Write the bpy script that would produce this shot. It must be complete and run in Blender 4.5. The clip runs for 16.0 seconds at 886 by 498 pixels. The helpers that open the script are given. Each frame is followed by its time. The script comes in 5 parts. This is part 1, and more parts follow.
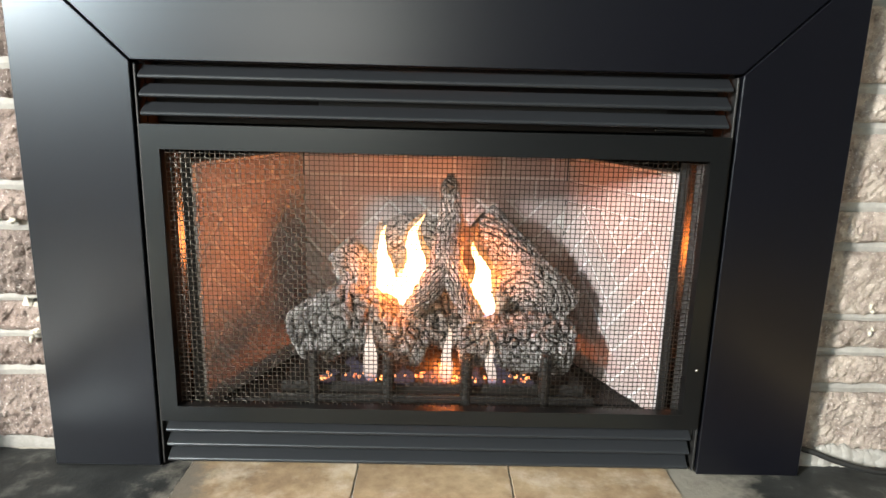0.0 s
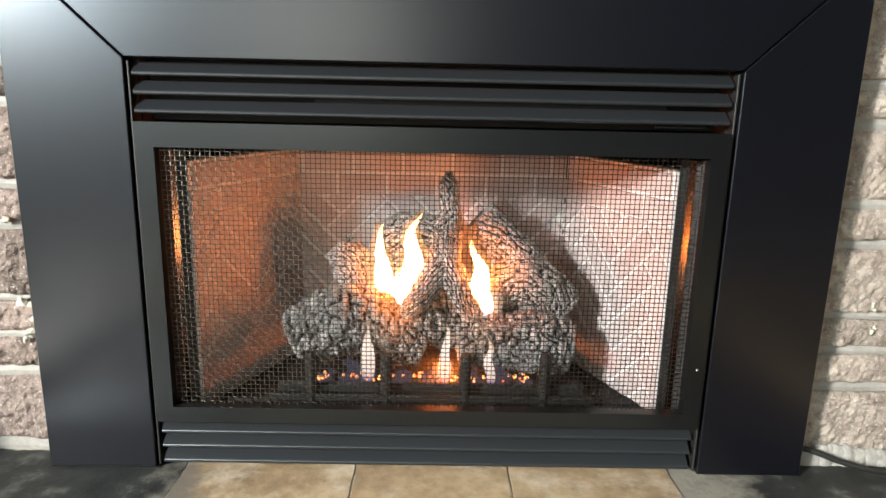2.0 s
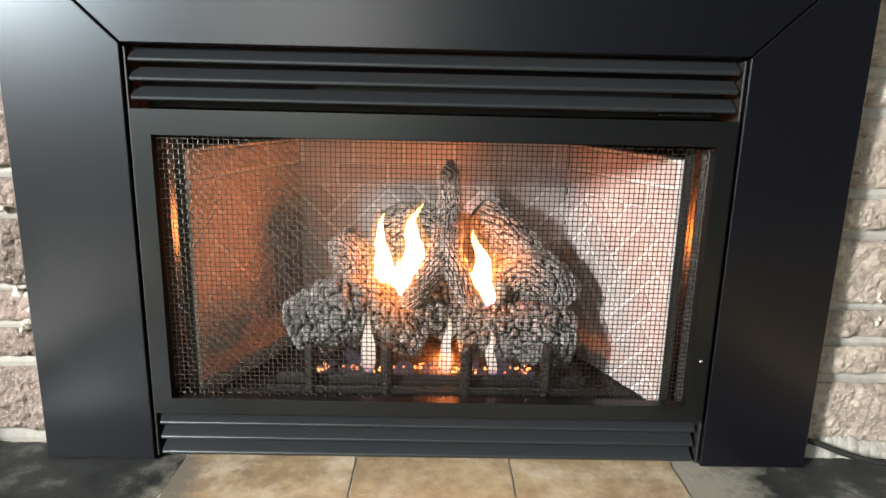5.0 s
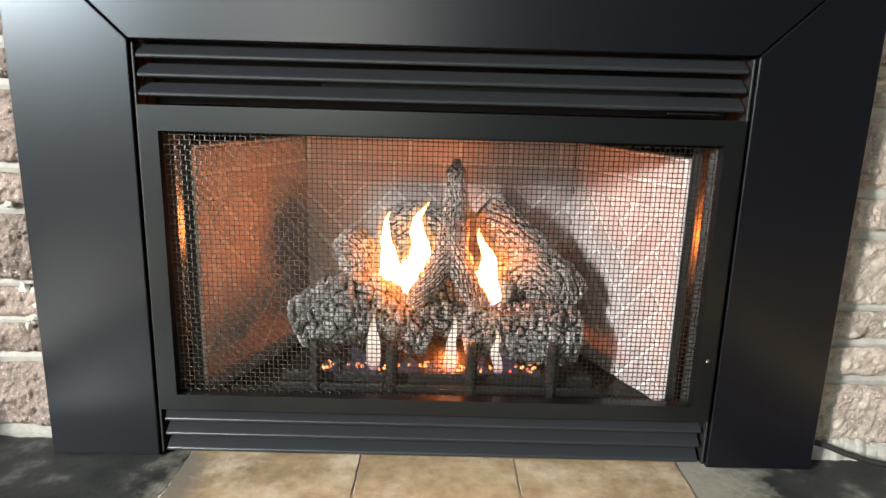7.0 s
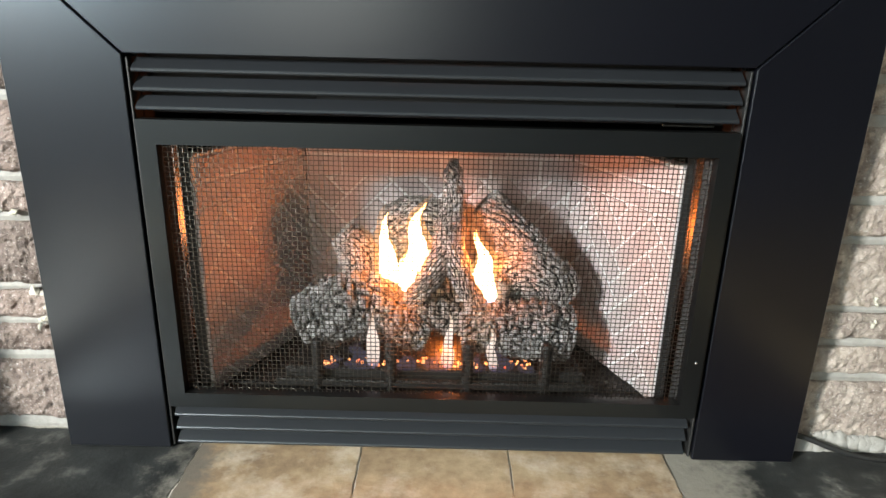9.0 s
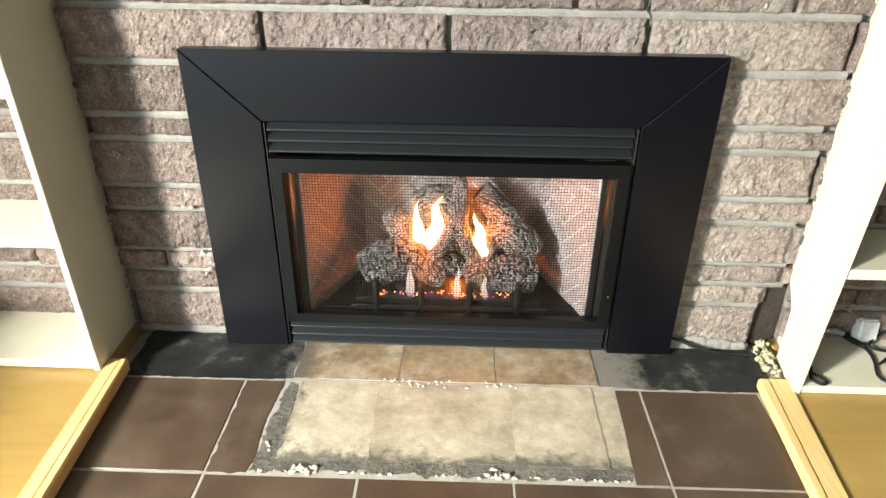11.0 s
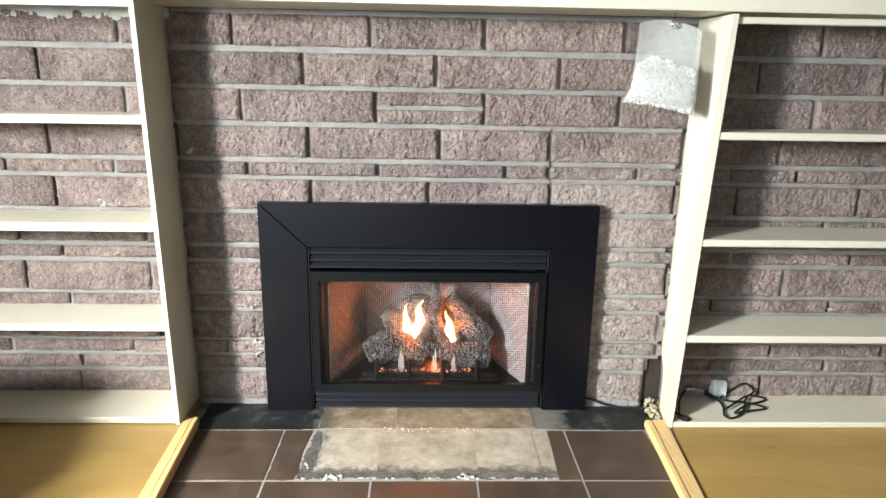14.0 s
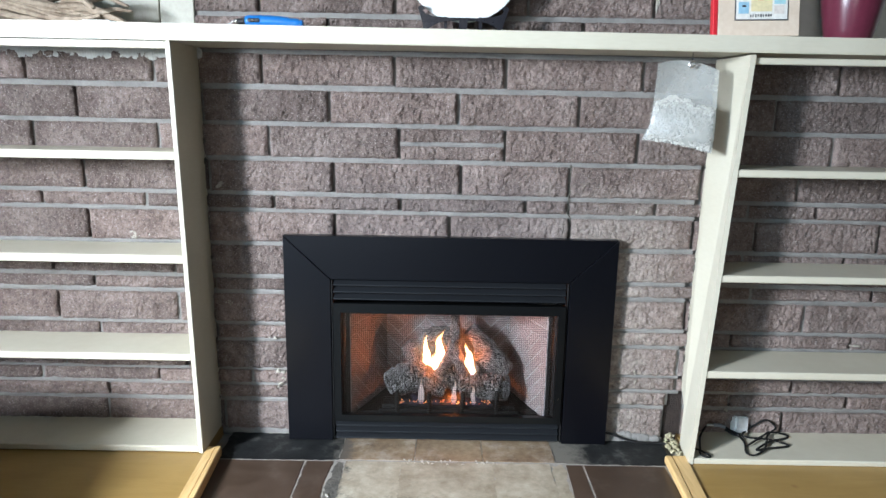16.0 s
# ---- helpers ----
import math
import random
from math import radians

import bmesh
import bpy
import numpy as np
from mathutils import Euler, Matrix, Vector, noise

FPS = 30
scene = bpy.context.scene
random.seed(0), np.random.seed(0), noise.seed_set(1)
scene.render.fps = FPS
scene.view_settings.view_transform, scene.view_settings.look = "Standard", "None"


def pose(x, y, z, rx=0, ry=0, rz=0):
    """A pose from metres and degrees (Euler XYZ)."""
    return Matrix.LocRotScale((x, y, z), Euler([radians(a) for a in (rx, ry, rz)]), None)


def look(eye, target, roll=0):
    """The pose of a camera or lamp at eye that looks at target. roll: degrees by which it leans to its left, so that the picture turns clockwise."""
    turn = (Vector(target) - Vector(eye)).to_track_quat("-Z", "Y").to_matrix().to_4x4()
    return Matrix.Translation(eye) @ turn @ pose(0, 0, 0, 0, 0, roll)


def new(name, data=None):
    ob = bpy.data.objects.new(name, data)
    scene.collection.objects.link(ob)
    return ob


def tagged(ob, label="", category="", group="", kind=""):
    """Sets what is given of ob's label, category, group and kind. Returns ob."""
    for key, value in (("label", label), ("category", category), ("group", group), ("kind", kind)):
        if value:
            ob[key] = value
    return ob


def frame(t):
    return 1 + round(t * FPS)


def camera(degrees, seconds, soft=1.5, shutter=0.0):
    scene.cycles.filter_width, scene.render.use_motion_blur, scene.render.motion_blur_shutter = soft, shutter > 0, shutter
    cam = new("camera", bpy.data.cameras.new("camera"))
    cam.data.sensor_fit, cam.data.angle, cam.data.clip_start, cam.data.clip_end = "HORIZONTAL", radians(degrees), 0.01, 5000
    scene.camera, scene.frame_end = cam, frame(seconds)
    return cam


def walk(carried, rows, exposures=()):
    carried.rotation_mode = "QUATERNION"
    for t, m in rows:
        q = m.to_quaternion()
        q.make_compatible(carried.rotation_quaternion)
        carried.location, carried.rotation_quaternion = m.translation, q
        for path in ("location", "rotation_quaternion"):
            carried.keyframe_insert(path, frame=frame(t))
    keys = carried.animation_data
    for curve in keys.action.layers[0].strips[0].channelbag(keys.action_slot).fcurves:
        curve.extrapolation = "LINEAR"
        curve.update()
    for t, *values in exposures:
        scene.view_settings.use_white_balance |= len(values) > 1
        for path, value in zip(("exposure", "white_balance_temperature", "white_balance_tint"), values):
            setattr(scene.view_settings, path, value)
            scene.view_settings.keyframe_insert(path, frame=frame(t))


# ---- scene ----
cam = camera(67.9, 16.0)
PATH = [
    (0, (-0.001, -0.894, 0.524), (0.027, 1.055, 0.077), 1.4),
    (0.5, (-0.004, -0.893, 0.528), (0.035, 1.055, 0.079), 1.6),
    (1, (-0.002, -0.892, 0.524), (0.03, 1.059, 0.082), 1.4),
    (1.5, (-0.005, -0.889, 0.523), (0.031, 1.06, 0.074), 1.4),
    (2, (0.001, -0.885, 0.522), (0.031, 1.063, 0.071), 1.3),
    (2.5, (-0.003, -0.881, 0.517), (0.033, 1.065, 0.06), 1.2),
    (3, (0.002, -0.881, 0.518), (0.038, 1.066, 0.063), 1.2),
    (3.5, (0.001, -0.879, 0.516), (0.03, 1.067, 0.057), 1.1),
    (4, (-0.002, -0.877, 0.517), (0.039, 1.067, 0.048), 1.4),
    (6.5, (-0.002, -0.875, 0.507), (0.013, 1.07, 0.041), 1.4),
    (7, (-0.003, -0.875, 0.508), (0.015, 1.071, 0.045), 1.6),
    (7.5, (-0.006, -0.88, 0.512), (0.017, 1.068, 0.062), 1.7),
    (8, (-0.001, -0.881, 0.516), (0.019, 1.068, 0.069), 1.4),
    (8.5, (-0.001, -0.866, 0.532), (0.029, 1.07, 0.031), 1.5),
    (9, (0.01, -0.867, 0.601), (0.01, 1.027, -0.04), 1.4),
    (9.5, (0.0, -0.925, 0.729), (0.009, 0.911, -0.065), 1.2),
    (10, (0.006, -1.012, 0.83), (-0.001, 0.738, -0.139), 0.9),
    (10.2, (0.025, -1.055, 0.876), (-0.036, 0.674, -0.128), 0.9),
    (12.3, (-0.022, -1.782, 1.009), (0.009, 0.094, 0.318), 1.3),
    (12.5, (-0.05, -1.814, 1.02), (0.002, 0.077, 0.373), 1.8),
    (13, (-0.095, -1.894, 1.055), (0.027, 0.013, 0.464), 1.8),
    (13.5, (-0.049, -1.982, 1.067), (0.048, -0.061, 0.519), 2.3),
    (14, (-0.014, -2.056, 1.068), (0.041, -0.118, 0.579), 0.9),
    (14.5, (-0.012, -2.077, 1.077), (0.003, -0.12, 0.664), 1.1),
    (15, (-0.019, -2.083, 1.099), (-0.008, -0.12, 0.715), 0.6),
    (15.5, (-0.015, -2.081, 1.106), (-0.019, -0.121, 0.708), 0.8),
    (16, (-0.027, -2.085, 1.093), (-0.025, -0.127, 0.685), 1.0),
]
# the clip's own exposure and white balance: seconds, stops, kelvin, tint
EXPOSURES = [
    (0.0, 0.06, 7000, 8), (4.0, 0.0, 7000, 8), (6.5, 0.0, 7000, 8), (8.5, -0.06, 6750, 6), (9.0, -0.06, 6700, 5), (9.5, 0.12, 6850, 3), (10.0, 0.12, 7250, 3),
    (12.5, -0.22, 6700, 12), (13.5, -0.25, 6550, 10), (14.5, -0.28, 6350, 10), (15.0, -0.52, 6100, 10), (16.0, -0.72, 5800, 10),
]
walk(cam, [(t, look(eye, target, roll)) for t, eye, target, roll in PATH], EXPOSURES)

# ---------- world, daylight, flames' light ----------
world = bpy.data.worlds.new("sky")
scene.world = world
world.use_nodes = True
wn = world.node_tree
sky = wn.nodes.new("ShaderNodeTexSky")
sky.sky_type, sky.sun_disc = "NISHITA", False
sky.sun_elevation, sky.sun_rotation = radians(30), radians(250)
wn.links.new(sky.outputs[0], wn.nodes["Background"].inputs[0])
wn.nodes["Background"].inputs[1].default_value = 0.1


def area_lamp(name, m, width, height, watts, colour, spread=180):
    data = bpy.data.lights.new(name, "AREA")
    data.shape, data.size, data.size_y = "RECTANGLE", width, height
    data.energy, data.color, data.spread = watts, colour, radians(spread)
    ob = new(name, data)
    ob.matrix_world = m
    return ob


def point_lamp(name, place, watts, colour, radius):
    data = bpy.data.lights.new(name, "POINT")
    data.energy, data.color, data.shadow_soft_size = watts, colour, radius
    ob = new(name, data)
    ob.location = place
    return ob


WIN_Y, WIN_Z, WIN_W, WIN_H, WALL_X = -2.52, 1.48, 0.42, 0.72, -2.45
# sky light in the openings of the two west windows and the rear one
area_lamp("daylight_window", look((WALL_X - 0.03, WIN_Y, WIN_Z), (0.1, 0, -0.2)), WIN_W - 0.06, WIN_H - 0.06, 190, (0.97, 0.99, 1.0), 96)
area_lamp("daylight_window", look((WALL_X - 0.05, -3.475, 1.5), (0, -3.475, 1.5)), 1.15, 1.2, 120, (0.46, 0.78, 1.0))
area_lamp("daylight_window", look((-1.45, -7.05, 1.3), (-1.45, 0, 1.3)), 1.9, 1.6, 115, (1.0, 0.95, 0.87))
BACK_Y = -7.0
FIRE = (1.0, 0.215, 0.033)
point_lamp("flame_glow", (-0.054, 0.060, 0.272), 2.7, FIRE, 0.030)
point_lamp("flame_glow", (0.070, 0.058, 0.276), 2.2, FIRE, 0.024)
point_lamp("flame_glow", (0.02, 0.10, 0.124), 1.3, FIRE, 0.012)

# ---------- materials ----------


class Mat:
    """A small builder for node materials."""

    def __init__(self, name):
        self.m = bpy.data.materials.new(name)
        self.m.use_nodes = True
        self.t = self.m.node_tree
        self.b = self.t.nodes["Principled BSDF"]
        self.co = self.node("ShaderNodeTexCoord").outputs["Object"]

    def node(self, kind, **values):
        n = self.t.nodes.new(kind)
        for key, value in values.items():
            n.inputs[key].default_value = value
        return n

    def link(self, a, b):
        self.t.links.new(a, b)

    def shift(self):
        """Object coordinates moved by the object's random number."""
        info = self.node("ShaderNodeObjectInfo")
        mul = self.node("ShaderNodeVectorMath")
        mul.operation = "MULTIPLY_ADD"
        mul.inputs[1].default_value = (7.3, 3.1, 5.7)
        self.link(info.outputs["Random"], mul.inputs[0])
        self.link(self.co, mul.inputs[2])
        self.co = mul.outputs[0]
        return self

    def stretch(self, s):
        m = self.node("ShaderNodeMapping")
        m.inputs["Scale"].default_value = s
        self.link(self.co, m.inputs["Vector"])
        return m.outputs[0]

    def noise(self, scale, detail=6.0, rough=0.6, co=None, distort=0.0):
        n = self.node("ShaderNodeTexNoise", Scale=scale, Detail=detail, Roughness=rough, Distortion=distort)
        self.link(co or self.co, n.inputs["Vector"])
        return n.outputs["Fac"]

    def voronoi(self, scale, feature="F1", co=None, rand=1.0):
        n = self.node("ShaderNodeTexVoronoi", Scale=scale, Randomness=rand)
        n.feature = feature
        self.link(co or self.co, n.inputs["Vector"])
        return n.outputs["Distance"]

    def ramp(self, fac, *stops):
        n = self.node("ShaderNodeValToRGB")
        e = n.color_ramp.elements
        while len(e) < len(stops):
            e.new(0.5)
        for el, (p, c) in zip(e, stops):
            el.position = p
            el.color = (*c, 1) if isinstance(c, tuple) else (c, c, c, 1)
        self.link(fac, n.inputs[0])
        return n.outputs[0]

    def mix(self, fac, a, b, mode="MIX"):
        n = self.node("ShaderNodeMix")
        n.data_type, n.blend_type = "RGBA", mode
        for sock, v in ((n.inputs[0], fac), (n.inputs[6], a), (n.inputs[7], b)):
            if isinstance(v, (int, float)):
                sock.default_value = v if sock.type == 'VALUE' else (v, v, v, 1)
            elif isinstance(v, tuple):
                sock.default_value = (*v, 1)
            else:
                self.link(v, sock)
        return n.outputs[2]

    def base(self, c):
        if isinstance(c, tuple):
            self.b.inputs["Base Color"].default_value = (*c, 1)
        else:
            self.link(c, self.b.inputs["Base Color"])
        return self

    def set(self, **values):
        for key, v in values.items():
            sock = self.b.inputs[key.replace("_", " ")]
            if isinstance(v, (int, float, tuple)):
                sock.default_value = v
            else:
                self.link(v, sock)
        return self

    def calc(self, op, a, b):
        n = self.node("ShaderNodeMath")
        n.operation = op
        for sock, v in zip(n.inputs, (a, b)):
            if isinstance(v, (int, float)):
                sock.default_value = v
            else:
                self.link(v, sock)
        return n.outputs[0]

    def place(self):
        """World x and y."""
        sep = self.node("ShaderNodeSeparateXYZ")
        self.link(self.node("ShaderNodeNewGeometry").outputs["Position"], sep.inputs[0])
        return sep.outputs["X"], sep.outputs["Y"]

    def bump(self, *layers):
        """layers: (height, strength, metres)"""
        last = None
        for h, s, d in layers:
            n = self.node("ShaderNodeBump", Strength=s, Distance=d)
            self.link(h, n.inputs["Height"])
            if last:
                self.link(last, n.inputs["Normal"])
            last = n.outputs[0]
        self.link(last, self.b.inputs["Normal"])
        return self


def mottled(name, c1, c2, scale=6, fine=60, rough=0.6, bump=0.15, depth=0.002, metal=0.0, shift=False):
    k = Mat(name)
    if shift:
        k.shift()
    a, f = k.noise(scale, 5), k.noise(fine, 4)
    both = k.mix(0.4, a, f)
    k.base(k.ramp(both, (0.36, c1), (0.66, c2)))
    k.set(Roughness=k.ramp(f, (0.3, max(rough - 0.08, 0.02)), (0.7, min(rough + 0.08, 1))), Metallic=metal)
    k.bump((f, bump, depth))
    return k.m


def make_brick():
    k = Mat("split_face_brick").shift()
    big, mid, fine = k.noise(5, 4), k.noise(38, 6, 0.7), k.noise(190, 5, 0.7)
    tone = k.node("ShaderNodeObjectInfo").outputs["Random"]
    c = k.ramp(k.mix(0.5, big, mid), (0.38, (0.100, 0.075, 0.065)), (0.5, (0.172, 0.135, 0.120)), (0.62, (0.265, 0.220, 0.200)))
    c = k.mix(1.0, c, k.ramp(tone, (0.0, (0.80, 0.78, 0.76)), (1.0, (1.12, 1.06, 1.02))), "MULTIPLY")
    speck = k.ramp(k.noise(260, 3), (0.60, 0.0), (0.66, 1.0))
    c = k.mix(k.mix(1.0, speck, 0.6, "MULTIPLY"), c, (0.52, 0.48, 0.45))
    grit = k.noise(150, 7, 0.85)
    pits = k.ramp(grit, (0.38, 1.0), (0.47, 0.0))
    c = k.mix(k.mix(1.0, pits, 0.85, "MULTIPLY"), c, (0.045, 0.034, 0.030))
    # pale lime dust left on the bricks round the old opening
    pos = k.node("ShaderNodeNewGeometry").outputs["Position"]
    sep = k.node("ShaderNodeSeparateXYZ")
    k.link(pos, sep.inputs[0])

    def math_node(op, a, b):
        m = k.node("ShaderNodeMath")
        m.operation = op
        for sock, v in zip(m.inputs, (a, b)):
            if isinstance(v, (int, float)):
                sock.default_value = v
            else:
                k.link(v, sock)
        return m.outputs[0]
    dx = math_node("MAXIMUM", math_node("SUBTRACT", sep.outputs["X"], 0.60), math_node("SUBTRACT", 0.45, sep.outputs["X"]))
    dz = math_node("SUBTRACT", sep.outputs["Z"], 0.70)
    reach = math_node("ADD", math_node("MAXIMUM", dx, dz), math_node("MULTIPLY", math_node("SUBTRACT", k.noise(9, 4), 0.5), 0.35))
    dust = k.ramp(reach, (0.0, 1.0), (0.17, 0.0))
    c = k.mix(k.mix(1.0, dust, k.ramp(mid, (0.38, 0.15), (0.60, 0.60)), "MULTIPLY"), c, (0.40, 0.352, 0.30))
    # old smoke over the opening
    height = math_node("MULTIPLY", math_node("SUBTRACT", 0.94, sep.outputs["Z"]), 9.0)
    width = math_node("MULTIPLY", math_node("SUBTRACT", 0.47, math_node("ABSOLUTE", sep.outputs["X"], 0.0)), 9.0)
    smoke = math_node("ADD", math_node("MINIMUM", height, width), math_node("MULTIPLY", math_node("SUBTRACT", k.noise(14, 5, 0.7), 0.5), 2.0))
    c = k.mix(k.ramp(smoke, (0.0, 0.0), (1.0, 0.26)), c, (0.105, 0.098, 0.100))
    k.base(c).set(Roughness=0.92)
    k.bump((k.noise(90, 3, 0.6), 0.4, 0.002), (grit, 0.8, 0.0030), (fine, 1.0, 0.0034))
    return k.m


def make_bark(name, light, tint):
    """Cast ceramic bark: pale ash on the ridges, near black in the cracks, by the mesh's own relief."""
    k = Mat(name).shift()
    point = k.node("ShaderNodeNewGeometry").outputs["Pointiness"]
    big, fine = k.noise(22, 5), k.noise(260, 6, 0.8)
    ash = k.ramp(k.mix(0.6, big, fine), *((p, tuple(min(v * light * w, 0.86) for w in tint)) for p, v in ((0.38, 0.15), (0.5, 0.44), (0.60, 0.86))))
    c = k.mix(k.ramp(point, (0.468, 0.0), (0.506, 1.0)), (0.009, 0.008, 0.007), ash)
    k.base(c).set(Roughness=0.85)
    k.bump((k.noise(110, 5, 0.7), 0.7, 0.004), (fine, 0.7, 0.002))
    return k.m


def make_refractory():
    k = Mat("refractory_panel").shift()
    big, fine = k.noise(9, 5), k.noise(160, 4)
    k.base(k.ramp(k.mix(0.4, big, fine), (0.36, (0.33, 0.275, 0.265)), (0.66, (0.45, 0.385, 0.372)))).set(Roughness=0.92)
    k.bump((fine, 0.5, 0.002), (big, 0.4, 0.004))
    return k.m


def make_plywood():
    k = Mat("plywood_floor")
    grain = k.noise(3.0, 7, 0.65, k.stretch((1.0, 5.0, 1.0)), 1.2)
    fine = k.noise(8, 6, 0.7, k.stretch((1.5, 40.0, 1.0)))
    blot = k.noise(2.2, 4)
    c = k.ramp(k.mix(0.35, grain, fine), (0.30, (0.30, 0.186, 0.053)), (0.52, (0.35, 0.226, 0.070)), (0.72, (0.395, 0.268, 0.096)))
    c = k.mix(1.0, c, k.ramp(blot, (0.3, (0.86, 0.84, 0.80)), (0.7, (1.08, 1.06, 1.05))), "MULTIPLY")
    knots = k.ramp(k.voronoi(3.1, "F1"), (0.02, 1.0), (0.05, 0.0))
    c = k.mix(k.mix(1.0, knots, 0.7, "MULTIPLY"), c, (0.20, 0.09, 0.03))
    k.base(c).set(Roughness=0.42)
    k.bump((fine, 0.15, 0.001))
    return k.m


def make_pine():
    k = Mat("pine_trim")
    grain = k.noise(5.0, 6, 0.6, k.stretch((30.0, 1.2, 30.0)), 0.8)
    k.base(k.ramp(grain, (0.3, (0.55, 0.35, 0.13)), (0.6, (0.70, 0.48, 0.21)), (0.8, (0.76, 0.56, 0.28)))).set(Roughness=0.45)
    k.bump((grain, 0.12, 0.001))
    return k.m


def make_paint():
    k = Mat("cream_paint")
    big, brush = k.noise(4, 4), k.noise(30, 5, 0.6, k.stretch((1.0, 1.0, 5.0)))
    c = k.ramp(k.mix(0.4, big, brush), (0.3, (0.530, 0.492, 0.380)), (0.7, (0.605, 0.572, 0.458)))
    spots = k.ramp(k.noise(46, 3, 0.7), (0.70, 0.0), (0.76, 1.0))
    c = k.mix(k.mix(1.0, spots, 0.25, "MULTIPLY"), c, (0.42, 0.36, 0.27))
    k.base(c).set(Roughness=0.38)
    k.bump((brush, 0.12, 0.0015), (big, 0.1, 0.004))
    return k.m


def make_black(name, base, rough, sheen=(1.0, 1.0, 1.0)):
    k = Mat(name)
    big, fine = k.noise(3, 4), k.noise(700, 2)
    k.base(k.ramp(big, (0.3, base), (0.7, tuple(v * 1.25 for v in base)))).set(Roughness=rough, Specular_IOR_Level=0.40, Specular_Tint=(*sheen, 1.0))
    k.bump((fine, 0.03, 0.0002))
    return k.m


def make_tile():
    k = Mat("brown_tile").shift()
    big, mid, fine = k.noise(3, 5), k.noise(14, 5), k.noise(300, 3)
    c = k.ramp(k.mix(0.5, big, mid), (0.34, (0.040, 0.025, 0.016)), (0.5, (0.058, 0.037, 0.024)), (0.68, (0.082, 0.055, 0.038)))
    dust = k.ramp(k.noise(6, 6, 0.7), (0.56, 0.0), (0.74, 1.0))
    c = k.mix(k.mix(1.0, dust, 0.16, "MULTIPLY"), c, (0.25, 0.21, 0.17))
    k.base(c).set(Roughness=k.ramp(mid, (0.3, 0.36), (0.7, 0.54)))
    k.bump((mid, 0.08, 0.003), (fine, 0.1, 0.0006))
    return k.m


def make_soot():
    k = Mat("sooty_slate").shift()
    big, mid, fine = k.noise(7, 6, 0.65), k.noise(30, 6, 0.7), k.noise(200, 4)
    c = k.ramp(k.mix(0.45, big, mid), (0.40, (0.006, 0.0065, 0.0065)), (0.54, (0.016, 0.017, 0.0165)), (0.62, (0.058, 0.058, 0.053)), (0.70, (0.24, 0.235, 0.205)))
    x, y = k.place()
    near = k.calc("MULTIPLY", k.calc("SUBTRACT", 0.45, k.calc("ABSOLUTE", k.calc("ADD", x, -0.05), 0.0)), 9.0)
    dust = k.calc("ADD", near, k.calc("MULTIPLY", k.calc("SUBTRACT", k.noise(15, 6, 0.75), 0.5), 3.0))
    c = k.mix(k.ramp(dust, (0.2, 0.0), (1.1, 0.7)), c, (0.20, 0.185, 0.155))
    k.base(c).set(Roughness=0.62, Specular_IOR_Level=0.3)
    k.bump((mid, 0.5, 0.004), (fine, 0.3, 0.001))
    return k.m


def make_concrete():
    k = Mat("bare_mortar_bed").shift()
    big, mid, fine = k.noise(6, 6, 0.6), k.noise(32, 6, 0.7), k.noise(220, 4)
    c = k.ramp(k.mix(0.4, big, mid), (0.34, (0.17, 0.140, 0.090)), (0.5, (0.295, 0.255, 0.185)), (0.66, (0.43, 0.385, 0.295)))
    x, y = k.place()
    edge = k.calc("MAXIMUM", k.calc("MULTIPLY", k.calc("SUBTRACT", -0.366, y), 26.0), k.calc("MULTIPLY", k.calc("SUBTRACT", -0.300, x), 26.0))
    stain = k.calc("ADD", edge, k.calc("MULTIPLY", k.calc("SUBTRACT", k.noise(24, 5, 0.7), 0.5), 4.0))
    c = k.mix(k.ramp(stain, (0.15, 0.0), (0.95, 0.85)), c, (0.050, 0.047, 0.038))
    k.base(c).set(Roughness=0.9)
    k.bump((mid, 0.45, 0.004), (fine, 0.4, 0.001))
    return k.m


def make_firebrick():
    k = Mat("hearth_brick").shift()
    big, mid, fine = k.noise(5, 6, 0.6), k.noise(40, 6, 0.7), k.noise(240, 4)
    c = k.ramp(k.mix(0.4, big, mid), (0.34, (0.110, 0.072, 0.040)), (0.5, (0.180, 0.124, 0.070)), (0.66, (0.26, 0.195, 0.118)))
    haze = k.ramp(k.noise(11, 5, 0.7), (0.50, 0.0), (0.68, 1.0))
    c = k.mix(k.mix(1.0, haze, 0.5, "MULTIPLY"), c, (0.40, 0.355, 0.29))
    x, y = k.place()
    edge = k.calc("MULTIPLY", k.calc("SUBTRACT", k.calc("ABSOLUTE", k.calc("ADD", x, -0.02), 0.0), 0.315), 22.0)
    stain = k.calc("ADD", edge, k.calc("MULTIPLY", k.calc("SUBTRACT", k.noise(18, 5, 0.7), 0.5), 3.5))
    c = k.mix(k.ramp(stain, (0.1, 0.0), (1.0, 0.8)), c, (0.060, 0.056, 0.048))
    k.base(c).set(Roughness=0.85)
    k.bump((mid, 0.35, 0.003), (fine, 0.3, 0.001))
    return k.m


